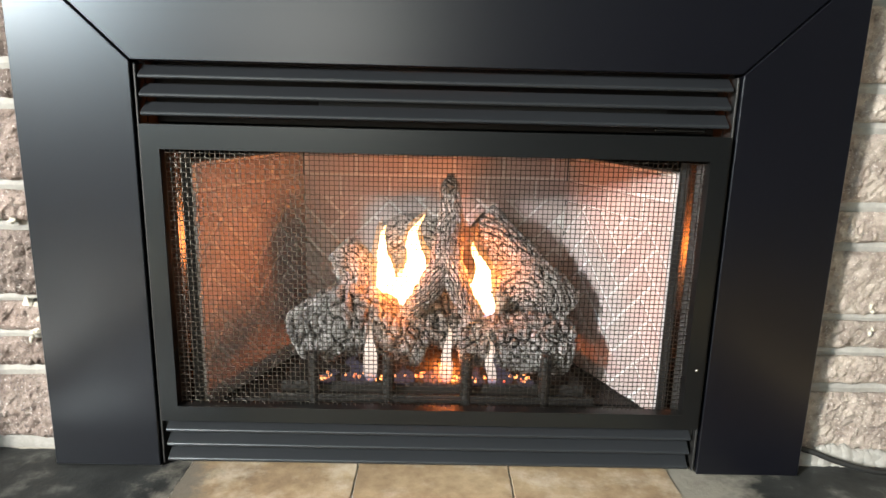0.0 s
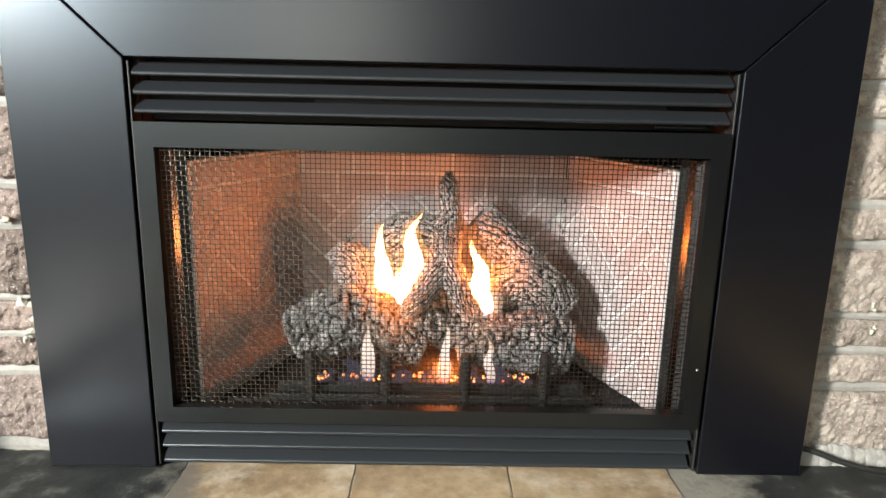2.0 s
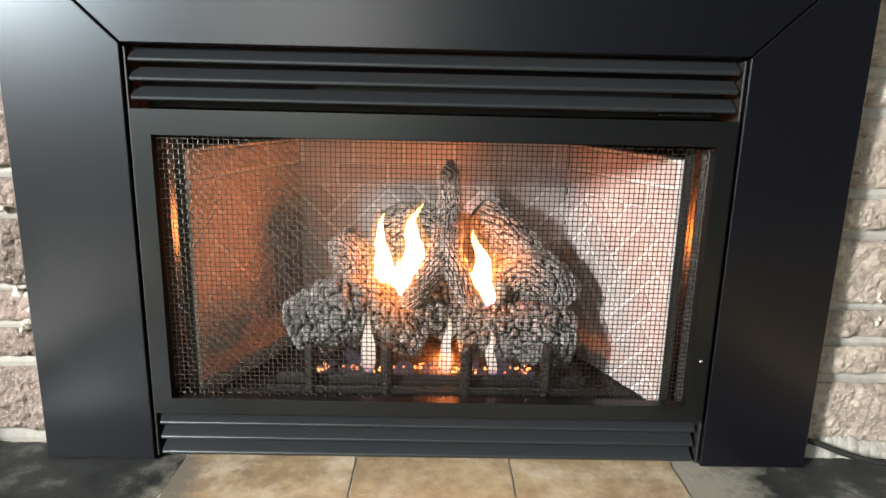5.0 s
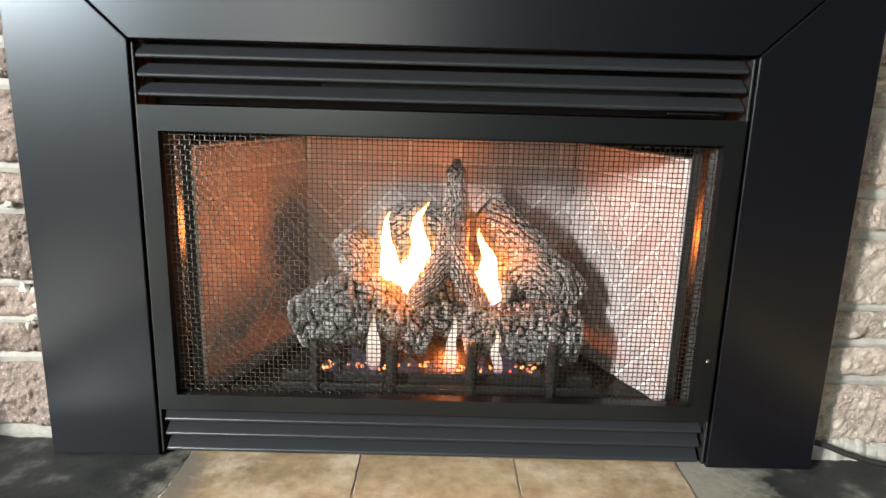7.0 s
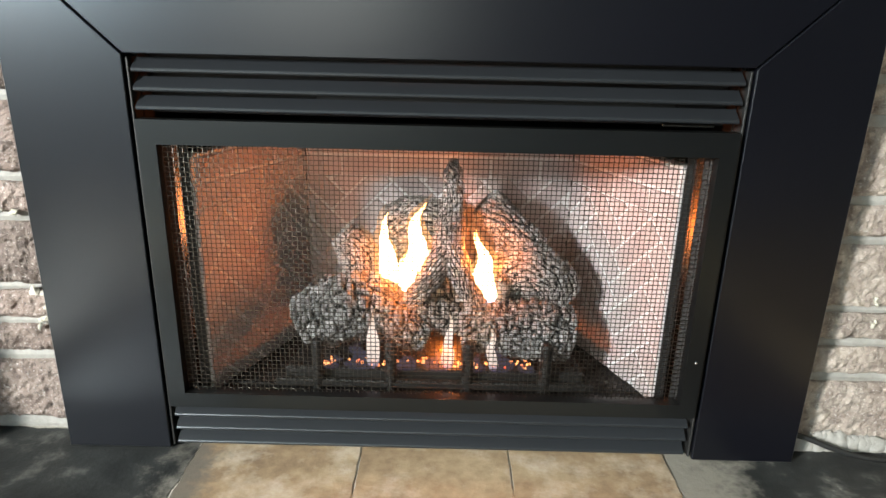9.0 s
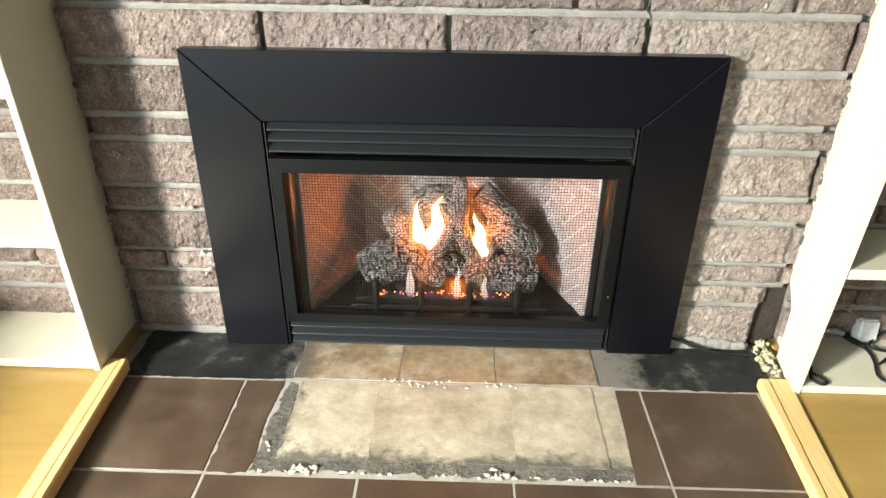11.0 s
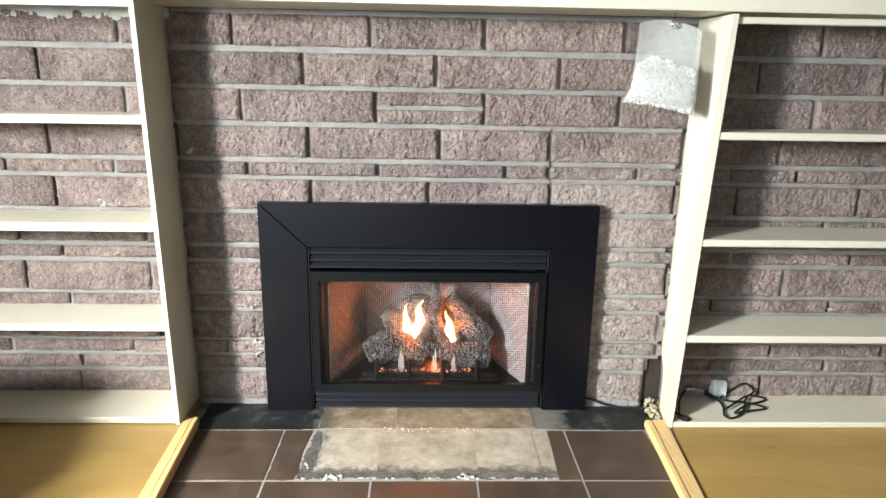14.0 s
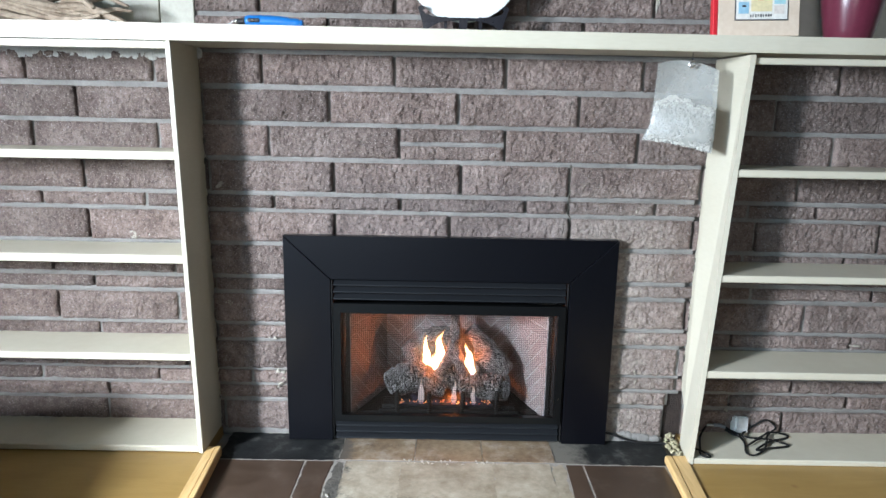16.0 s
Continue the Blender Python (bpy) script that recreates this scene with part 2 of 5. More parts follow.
def make_flame(name, core, tip, strength, dense=1.0):
    """Gas flame: glows, thins out towards its tip and flanks (generated height)."""
    k = Mat(name)
    t = k.t
    gen = t.nodes["Texture Coordinate"].outputs["Generated"]
    sep = k.node("ShaderNodeSeparateXYZ")
    k.link(gen, sep.inputs[0])
    z = sep.outputs["Z"]
    em, clear, mx = t.nodes.new("ShaderNodeEmission"), t.nodes.new("ShaderNodeBsdfTransparent"), t.nodes.new("ShaderNodeMixShader")
    k.link(k.ramp(z, (0.0, (0.25, 0.22, 0.55)), (0.16, core), (0.62, core), (1.0, tip)), em.inputs[0])
    em.inputs[1].default_value = strength
    wisp = k.noise(30, 3, 0.5, k.stretch((1, 1, 0.35)))
    body = k.ramp(z, (0.0, 0.15 * dense), (0.15, 0.75 * dense), (0.6, 0.9 * dense), (1.0, 0.15 * dense))
    k.link(k.mix(1.0, body, k.ramp(wisp, (0.25, 0.6), (0.6, 1.0)), "MULTIPLY"), mx.inputs[0])
    k.link(clear.outputs[0], mx.inputs[1])
    k.link(em.outputs[0], mx.inputs[2])
    k.link(mx.outputs[0], t.nodes["Material Output"].inputs["Surface"])
    return k.m


def make_veil():
    """Thin orange skin of a flame."""
    k = Mat("flame_veil")
    t = k.t
    sep = k.node("ShaderNodeSeparateXYZ")
    k.link(t.nodes["Texture Coordinate"].outputs["Generated"], sep.inputs[0])
    em, clear, mx = t.nodes.new("ShaderNodeEmission"), t.nodes.new("ShaderNodeBsdfTransparent"), t.nodes.new("ShaderNodeMixShader")
    em.inputs[0].default_value, em.inputs[1].default_value = (1.0, 0.46, 0.16, 1), 1.8
    k.link(k.ramp(sep.outputs["Z"], (0.0, 0.05), (0.3, 0.22), (0.7, 0.20), (1.0, 0.02)), mx.inputs[0])
    for a, b in ((clear.outputs[0], mx.inputs[1]), (em.outputs[0], mx.inputs[2]), (mx.outputs[0], t.nodes["Material Output"].inputs["Surface"])):
        k.link(a, b)
    return k.m


def make_ember():
    k = Mat("glowing_ember")
    n = k.noise(160, 3)
    k.base((0.05, 0.02, 0.01)).set(Emission_Color=k.ramp(n, (0.35, (0.5, 0.04, 0.004)), (0.6, (1.0, 0.42, 0.14))), Emission_Strength=3.6)
    return k.m


def plain(name, c, rough=0.5, metal=0.0, **more):
    k = Mat(name)
    f = k.noise(90, 4)
    k.base(k.ramp(f, (0.3, tuple(v * 0.88 for v in c)), (0.7, tuple(min(v * 1.1, 1) for v in c)))).set(Roughness=rough, Metallic=metal, **more)
    return k.m


BRICK, REFRACT = make_brick(), make_refractory()
CLAY_JOINT = mottled("pale_clay_joint", (0.47, 0.45, 0.44), (0.57, 0.55, 0.535), 12, 150, 0.92, 0.3, 0.001)
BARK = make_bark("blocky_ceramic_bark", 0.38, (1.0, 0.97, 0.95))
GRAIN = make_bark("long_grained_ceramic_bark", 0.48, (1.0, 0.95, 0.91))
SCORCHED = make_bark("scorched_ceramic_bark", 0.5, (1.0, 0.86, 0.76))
MORTAR = mottled("grey_mortar", (0.155, 0.148, 0.136), (0.255, 0.245, 0.226), 9, 120, 0.9, 0.5, 0.003)
CARPET = mottled("grey_carpet", (0.040, 0.042, 0.041), (0.070, 0.074, 0.072), 4, 200, 0.95, 0.5, 0.004)
PLY, PINE, PAINT = make_plywood(), make_pine(), make_paint()
STEEL = make_black("black_powder_coat", (0.0019, 0.0019, 0.0030), 0.28, (0.84, 0.92, 1.0))
LOUVRE = make_black("black_louvre_steel", (0.0025, 0.0026, 0.0027), 0.28, (0.85, 0.95, 1.0))
# paler copy of the same steel: ceiling reflections are put into the base colour
LIT_BLADE = make_black("black_louvre_blade_lit", (0.0092, 0.0100, 0.0114), 0.34, (0.87, 0.95, 1.0))
DARK = make_black("dark_firebox_steel", (0.004, 0.0038, 0.0037), 0.6)
RETURN_STEEL = plain("burnished_dark_steel", (0.10, 0.092, 0.085), 0.24, 1.0)
SHEEN = plain("dull_grey_steel", (0.20, 0.18, 0.16), 0.22, 1.0)
WIRE = plain("screen_wire", (0.052, 0.047, 0.040), 0.32, 1.0)
TILE, SOOT, BED, FBRICK = make_tile(), make_soot(), make_concrete(), make_firebrick()
GROUT = mottled("tile_grout", (0.23, 0.21, 0.18), (0.34, 0.32, 0.285), 12, 160, 0.9, 0.4, 0.002)
PLASTER = mottled("dried_plaster", (0.28, 0.262, 0.215), (0.47, 0.44, 0.37), 25, 150, 0.9, 0.6, 0.003)
SMEAR = mottled("mortar_smear", (0.38, 0.39, 0.37), (0.60, 0.605, 0.58), 18, 130, 0.9, 0.5, 0.003)
# hearth adhesive; in wall seams and crack its darkness stands in for shade
ADHESIVE_GAP = mottled("dark_adhesive_gap_shade", (0.035, 0.034, 0.03), (0.16, 0.145, 0.115), 16, 130, 0.85, 0.7, 0.005)
FOAM = mottled("yellow_spray_foam", (0.30, 0.265, 0.15), (0.44, 0.40, 0.27), 20, 120, 0.8, 0.7, 0.006)
PLAIN_WALL = mottled("room_plaster", (0.13, 0.13, 0.125), (0.17, 0.17, 0.16), 2, 90, 0.8, 0.1, 0.001)
GREY_WALL = mottled("pale_grey_plaster", (0.52, 0.51, 0.46), (0.60, 0.59, 0.55), 3, 90, 0.8, 0.1, 0.001)
PANELLING = mottled("pale_panelling", (0.31, 0.295, 0.23), (0.43, 0.41, 0.335), 3, 60, 0.55, 0.15, 0.001)
CEIL = mottled("ceiling_board", (0.55, 0.55, 0.55), (0.64, 0.64, 0.635), 2, 120, 0.9, 0.2, 0.001)
FLAME = make_flame("flame", (1.0, 0.74, 0.42), (1.0, 0.52, 0.18), 16.0)
FLAME_VEIL = make_veil()
FLAME_LOW = make_flame("low_flame", (1.0, 0.84, 0.78), (1.0, 0.74, 0.52), 1.7, 0.55)
FLAME_BLUE = make_flame("blue_flame", (0.42, 0.40, 0.62), (0.50, 0.42, 0.55), 0.34, 0.3)
EMBER = make_ember()
CORD = plain("black_cord_rubber", (0.008, 0.008, 0.008), 0.6, Specular_IOR_Level=0.25)
WHITE_PLASTIC = plain("white_plastic", (0.78, 0.78, 0.76), 0.35)
CHROME = plain("bright_metal", (0.75, 0.75, 0.76), 0.2, 1.0)
BLUE = plain("blue_plastic", (0.015, 0.14, 0.42), 0.35)
BLACK_PLASTIC = plain("black_plastic", (0.012, 0.012, 0.013), 0.3)
CERAMIC = plain("white_glazed_ceramic", (0.80, 0.80, 0.77), 0.15)
EASEL_WOOD = plain("black_lacquer", (0.012, 0.012, 0.016), 0.25)
VASE_GLAZE = plain("plum_glaze", (0.120, 0.022, 0.040), 0.28)
FRAME_WOOD = mottled("bleached_frame_wood", (0.62, 0.50, 0.38), (0.74, 0.63, 0.51), 6, 70, 0.6, 0.15, 0.001)
RED = plain("red_lacquer", (0.55, 0.02, 0.03), 0.3)
COVER = mottled("white_slipcover", (0.70, 0.70, 0.68), (0.78, 0.78, 0.76), 5, 300, 0.9, 0.4, 0.002)
DRIFT = mottled("driftwood", (0.15, 0.105, 0.066), (0.40, 0.325, 0.24), 22, 70, 0.8, 0.5, 0.003)

# ---------- mesh helpers ----------
ORIGIN = {}


def thing(name, place, label, category, group="", kind=""):
    """An empty at the base of a thing, to carry its parts."""
    ob = new(name)
    ob.empty_display_size = 0.05
    ob.location = place
    ORIGIN[ob] = Vector(place)
    return tagged(ob, label, category, group, kind)


def finish(bm, name, material, smooth=False):
    bmesh.ops.recalc_face_normals(bm, faces=bm.faces)
    me = bpy.data.meshes.new(name)
    if smooth:
        for f in bm.faces:
            f.smooth = True
    bm.to_mesh(me)
    bm.free()
    me.materials.append(material)
    return me


def part(name, bm, material, parent=None, label="", smooth=False):
    """One mesh object from world coordinates, under a thing or a part."""
    base = ORIGIN[parent] if parent else Vector((0, 0, 0))
    for v in bm.verts:
        v.co -= base
    ob = new(name, finish(bm, name, material, smooth))
    if parent:
        ob.parent = parent
    ORIGIN[ob] = base
    if label:
        ob["label"] = label
    return ob


def single(name, bm, material, place, label, category, group="", kind="", smooth=False):
    """A thing that is one mesh, with its origin at its base."""
    for v in bm.verts:
        v.co -= Vector(place)
    ob = new(name, finish(bm, name, material, smooth))
    ob.location = place
    ORIGIN[ob] = Vector(place)
    return tagged(ob, label, category, group, kind)


def bevelled(bm, width, segments=1):
    if width:
        bmesh.ops.bevel(bm, geom=list(bm.edges), offset=width, segments=segments, affect="EDGES", clamp_overlap=True)
    return bm


def box(x0, x1, y0, y1, z0, z1, bevel=0.0, segments=1, bm=None):
    own = bmesh.new()
    bmesh.ops.create_cube(own, size=1, matrix=Matrix.Translation(((x0 + x1) / 2, (y0 + y1) / 2, (z0 + z1) / 2)) @ Matrix.Diagonal((x1 - x0, y1 - y0, z1 - z0, 1)))
    bevelled(own, bevel, segments)
    return join(bm, own)


def join(bm, own):
    if bm is None:
        return own
    me = bpy.data.meshes.new("joined")
    own.to_mesh(me)
    own.free()
    bm.from_mesh(me)
    bpy.data.meshes.remove(me)
    return bm


def prism(outline, axis, a, b, bevel=0.0, bm=None):
    """An outline in the two other axes, pushed from a to b along the axis."""
    own = bmesh.new()

    def at(p, v):
        return {"x": (v, *p), "y": (p[0], v, p[1]), "z": (*p, v)}[axis]
    lo = [own.verts.new(at(p, a)) for p in outline]
    hi = [own.verts.new(at(p, b)) for p in outline]
    own.faces.new(lo)
    own.faces.new(hi[::-1])
    for i in range(len(lo)):
        j = (i + 1) % len(lo)
        own.faces.new((lo[i], lo[j], hi[j], hi[i]))
    bmesh.ops.recalc_face_normals(own, faces=own.faces)
    bevelled(own, bevel)
    return join(bm, own)


def hexa(corners, bevel=0.0, bm=None):
    """Eight corners: four below in turn, four above in turn."""
    own = bmesh.new()
    v = [own.verts.new(c) for c in corners]
    for f in ((0, 1, 2, 3), (4, 5, 6, 7), (0, 1, 5, 4), (1, 2, 6, 5), (2, 3, 7, 6), (3, 0, 4, 7)):
        own.faces.new([v[i] for i in f])
    bmesh.ops.recalc_face_normals(own, faces=own.faces)
    bevelled(own, bevel)
    return join(bm, own)


def curve_points(points, steps=8):
    """A smooth line through the points (Catmull-Rom)."""
    p = [Vector(q) for q in points]
    p = [2 * p[0] - p[1], *p, 2 * p[-1] - p[-2]]
    out = []
    for i in range(1, len(p) - 2):
        for s in range(steps):
            t = s / steps
            out.append(0.5 * (2 * p[i] + (p[i + 1] - p[i - 1]) * t + (2 * p[i - 1] - 5 * p[i] + 4 * p[i + 1] - p[i + 2]) * t * t + (3 * p[i] - p[i - 1] - 3 * p[i + 1] + p[i + 2]) * t ** 3))
    return out + [p[-2]]


def sweep(path, radii, sides=12, shape=None, bm=None, caps=True):
    """A tube along a path; shape(ring, side, unit) moves the radius."""
    own = bmesh.new()
    path = [Vector(q) for q in path]
    rings, up = [], None
    for i, c in enumerate(path):
        d = (path[min(i + 1, len(path) - 1)] - path[max(i - 1, 0)]).normalized()
        if up is None:
            up = d.orthogonal().normalized()
        up = (up - d * up.dot(d)).normalized()
        side = d.cross(up)
        r = radii[i] if isinstance(radii, (list, tuple)) else radii
        ring = []
        for s in range(sides):
            a = 2 * math.pi * s / sides
            n = up * math.cos(a) + side * math.sin(a)
            k = r + (shape(c, n, r) if shape else 0)
            ring.append(own.verts.new(c + n * k))
        rings.append(ring)
    for a, b in zip(rings, rings[1:]):
        for s in range(sides):
            own.faces.new((a[s], a[(s + 1) % sides], b[(s + 1) % sides], b[s]))
    if caps:
        own.faces.new(rings[0][::-1])
        own.faces.new(rings[-1])
    return join(bm, own)


def lathe(profile, centre, sides=40, bm=None):
    """Turned about a vertical axis; profile: radius, height."""
    own = bmesh.new()
    c = Vector(centre)
    rings = [[own.verts.new(c + Vector((r * math.cos(2 * math.pi * s / sides), r * math.sin(2 * math.pi * s / sides), h))) for s in range(sides)] for r, h in profile]
    for a, b in zip(rings, rings[1:]):
        for s in range(sides):
            own.faces.new((a[s], a[(s + 1) % sides], b[(s + 1) % sides], b[s]))
    own.faces.new(rings[0][::-1])
    own.faces.new(rings[-1])
    return join(bm, own)


def lump(centre, size, seed, rough=0.35, bm=None, level=2):
    own = bmesh.new()
    bmesh.ops.create_icosphere(own, subdivisions=level, radius=1)
    for v in own.verts:
        k = 1 + rough * noise.noise(v.co * 1.7 + Vector((seed * 3.1, seed, 0)))
        v.co = Vector((v.co.x * size[0] * k, v.co.y * size[1] * k, v.co.z * size[2] * k)) + Vector(centre)
    return join(bm, own)


# ---------- the room ----------
ROOM_X, CEILING_Z, PLY_Z = 4.5, 2.45, 0.026
DEPTH = 0.20

# back wall of mortar, open behind the fireplace insert
bm = box(WALL_X - 0.15, -0.42, 0.026, DEPTH, -0.10, CEILING_Z)
box(0.42, ROOM_X, 0.026, DEPTH, -0.10, CEILING_Z, bm=bm)
box(-0.42, 0.42, 0.026, DEPTH, 0.60, CEILING_Z, bm=bm)
wall_back = tagged(part("wall_back", bm, MORTAR), "brown split-face brick wall with recessed grey mortar joints", "wall", kind="structure")
bm = box(-0.60, 0.60, 0.75, 0.80, -0.10, 1.0)
tagged(part("wall_chimney", bm, DARK), "dark steel back of the chimney cavity", "wall", kind="structure")

# left wall, with the window that lights the place
y0, y1 = WIN_Y - WIN_W / 2, WIN_Y + WIN_W / 2
z0, z1 = WIN_Z - WIN_H / 2, WIN_Z + WIN_H / 2
bm = box(WALL_X - 0.15, WALL_X, y1, DEPTH, -0.1, CEILING_Z)
box(WALL_X - 0.15, WALL_X, -2.90, y0, -0.1, CEILING_Z, bm=bm)
box(WALL_X - 0.15, WALL_X, BACK_Y - 0.15, -4.05, -0.1, CEILING_Z, bm=bm)
for ya, yb, za, zb in ((y0, y1, z0, z1), (-4.05, -2.90, 0.9, 2.1)):
    box(WALL_X - 0.15, WALL_X, ya, yb, -0.1, za, bm=bm)
    box(WALL_X - 0.15, WALL_X, ya, yb, zb, CEILING_Z, bm=bm)
tagged(part("wall_west", bm, PLAIN_WALL), "plain plaster wall with two window openings", "wall", kind="structure")
bm = box(ROOM_X, ROOM_X + 0.15, BACK_Y - 0.15, DEPTH, -0.1, CEILING_Z)
tagged(part("wall_east", bm, PLAIN_WALL), "plain plaster wall", "wall", kind="structure")
bm = box(WALL_X, -2.4, BACK_Y - 0.15, BACK_Y, -0.1, CEILING_Z)
box(-0.5, ROOM_X, BACK_Y - 0.15, BACK_Y, -0.1, CEILING_Z, bm=bm)
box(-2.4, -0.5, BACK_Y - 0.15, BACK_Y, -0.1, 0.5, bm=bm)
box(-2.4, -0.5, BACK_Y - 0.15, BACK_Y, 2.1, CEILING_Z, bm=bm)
tagged(part("wall_rear", bm, PLAIN_WALL), "plain plaster wall with a wide window opening", "wall", kind="structure")
bm = box(WALL_X - 0.15, ROOM_X + 0.15, BACK_Y - 0.15, 0.8, CEILING_Z, CEILING_Z + 0.1)
tagged(part("ceiling", bm, CEIL), "plain white ceiling", "ceiling", kind="structure")

# subfloor: plywood sheets either side of the hearth and behind the walker
bm = box(WALL_X - 0.15, ROOM_X + 0.15, BACK_Y - 0.15, 0.8, -0.12, -0.014)
tagged(part("floor", bm, GROUT), "grey mortar bed under the hearth tiles", "floor", kind="structure")
Y_END = -1.16


def nosing_x(side, outer, y):
    """The nosing strips draw together a little towards the room."""
    k = (-0.17 - y) / 0.46
    if side < 0:
        return (-0.766 + 0.030 * k) if outer else (-0.722 + 0.036 * k)
    return (0.764 - 0.046 * k) if outer else (0.697 - 0.034 * k)


west = [(WALL_X, Y_END), (nosing_x(-1, True, Y_END), Y_END), (nosing_x(-1, True, -0.150), -0.150), (-0.772, -0.148), (-0.772, 0.012), (WALL_X, 0.012)]
east = [(ROOM_X, Y_END), (nosing_x(1, True, Y_END), Y_END), (nosing_x(1, True, -0.150), -0.150), (0.788, -0.148), (0.788, 0.012), (ROOM_X, 0.012)]
tagged(part("floor_carpet", box(WALL_X, ROOM_X, BACK_Y, Y_END - 0.003, -0.013, PLY_Z), CARPET), "grey carpet over the rest of the room", "floor", kind="structure")
for outline, z in ((west, PLY_Z), (east, PLY_Z - 0.008)):
    tagged(part("floor_plywood", prism(outline, "z", -0.013, z), PLY), "bare honey-coloured plywood subfloor", "floor", kind="structure")

# pine nosing along both edges of the hearth
for side, z in ((-1, 0.034), (1, 0.027)):
    t = thing("trim_hearth", (side * 0.74, -0.15, 0), "pine nosing strip edging the tiled hearth", "trim", kind="structure")
    ya, yb = Y_END, -0.150
    mid = 0.42 if side < 0 else 0.36

    def run(k0, k1, z0, z1, bevel):
        xs4 = [nosing_x(side, False, y) * (1 - k) + nosing_x(side, True, y) * k for y, k in ((ya, k0), (ya, k1), (yb, k1), (yb, k0))]
        ys4 = (ya, ya, yb, yb)
        return hexa([(x, y, z0) for x, y in zip(xs4, ys4)] + [(x, y, z1) for x, y in zip(xs4, ys4)], bevel)
    part("nosing", run(0.0, mid, 0.0012, z, 0.004), PINE, t)
    part("flat_strip", run(mid + 0.002, 0.995, 0.0012, z - 0.002, 0.001), PINE, t)

# pale boards either side of the chimney breast, over the bookcases
edges = [-0.7850, -0.890, -1.062, -1.232, -1.405, -1.580, -1.755, -1.93, -2.10, -2.28, -2.449]
west = thing("wall_panelling", (-1.6, 0, 1.31), "pale painted vertical board panelling", "panelling", kind="structure")
for a, b in zip(edges, edges[1:]):
    part("board", box(b + 0.0015, a - 0.0015, -0.003, 0.018, 1.314, CEILING_Z, 0.002), PANELLING, west)
bm = box(0.7905, ROOM_X, -0.004, 0.018, 1.309, CEILING_Z, 0.002)
tagged(part("wall_plaster", bm, GREY_WALL), "plain pale grey plaster beside the bricks", "wall", kind="structure")

# ---------- bookcases and mantel ----------


def stile(ft, fb, wt, wb, thick, side, top, bottom, yf, notch=False):
    """Upright board from its inner-face corners: front top, front bottom, wall top, wall bottom."""
    t = thick * side
    if not notch:
        return hexa([(fb, yf, bottom), (wb, 0.010, bottom), (wb + t, 0.010, bottom), (fb + t, yf, bottom), (ft, yf, top), (wt, 0.004, top), (wt + t, 0.004, top), (ft + t, yf, top)], 0.0015)
    own = bmesh.new()
    rows = [(yf, bottom), (-0.060, bottom), (-0.055, 0.150), (0.004, 0.200), (0.004, top), (yf, top)]

    def x_at(y, z):
        k, h = (y - yf) / (0.004 - yf), (z - bottom) / (top - bottom)
        return (fb * (1 - h) + ft * h) * (1 - k) + (wb * (1 - h) + wt * h) * k
    a = [own.verts.new((x_at(y, z), y, z)) for y, z in rows]
    b = [own.verts.new((x_at(y, z) + t, y, z)) for y, z in rows]
    own.faces.new(a)
    own.faces.new(b[::-1])
    for i in range(6):
        j = (i + 1) % 6
        own.faces.new((a[i], a[j], b[j], b[i]))
    bmesh.ops.triangulate(own, faces=[f for f in own.faces if len(f.verts) > 4])
    return own


YF = -0.192


def bookcase(side, shelves, top, bottom, corners, thick, notch, end_x, label):
    case = thing("bookcase", (side * 1.2, -0.1, bottom), label, "bookcase", "built-in bookcases")
    part("side_panel", stile(*corners, thick, side, top, bottom, YF, notch), PAINT, case)
    part("end_panel", box(min(end_x, end_x + side * 0.019), max(end_x, end_x + side * 0.019), YF, 0.010, bottom, top, 0.0015), PAINT, case)
    ft, fb = corners[0], corners[1]
    for n, (z0, z1) in enumerate(shelves):
        k = (z1 - bottom) / (top - bottom)
        gap = side * (thick + 0.0005)
        near, far = fb * (1 - k) + ft * k + gap, corners[3] * (1 - k) + corners[2] * k + gap
        out = end_x - side * 0.0005
        plan = [(near, YF + 0.003), (out, YF + 0.003), (out, 0.003), (far, 0.003)]
        part("shelf", hexa([(x, y, z0) for x, y in plan] + [(x, y, z1) for x, y in plan], 0.003), PAINT, case)
    rail_z1 = top - (0.001 if side < 0 else 0.006)
    inner = ft + side * (thick + 0.0005)
    xs = sorted((inner, end_x - side * 0.0005))
    bm = box(*xs, YF + 0.012, YF + 0.030, rail_z1 - (0.020 if side < 0 else 0.018), rail_z1, 0.002)
    part("top_rail", bm, PAINT, case)
    if side < 0:
        part("bead", box(*xs, YF + 0.002, YF + 0.0115, rail_z1 - 0.013, rail_z1 - 0.002, 0.003, 2), PAINT, case)
    return case


bookcase(-1, [(0.030, 0.051), (0.334, 0.356), (0.639, 0.664), (0.944, 0.968)], 1.274, 0.028,
         (-0.790, -0.768, -0.783, -0.772), 0.014, False, -1.72, "cream-painted built-in bookcase with empty shelves against the brick wall")
bookcase(1, [(0.018, 0.037), (0.306, 0.329), (0.610, 0.632), (0.923, 0.945)], 1.262, 0.018,
         (0.818, 0.758, 0.801, 0.788), 0.015, True, 1.72, "cream-painted built-in bookcase with a cord on its bottom shelf")

# mantel board across bookcases and chimney breast, a touch lower at its east end
yb = -0.0205
bm = hexa([(-1.74, -0.205, 1.277), (1.74, -0.205, 1.2635), (1.74, yb, 1.2635), (-1.74, yb, 1.277), (-1.74, -0.205, 1.3215), (1.74, -0.205, 1.308), (1.74, yb, 1.308), (-1.74, yb, 1.3215)], 0.0)
bmesh.ops.bevel(bm, geom=list(bm.edges), offset=0.003, segments=2, affect="EDGES")
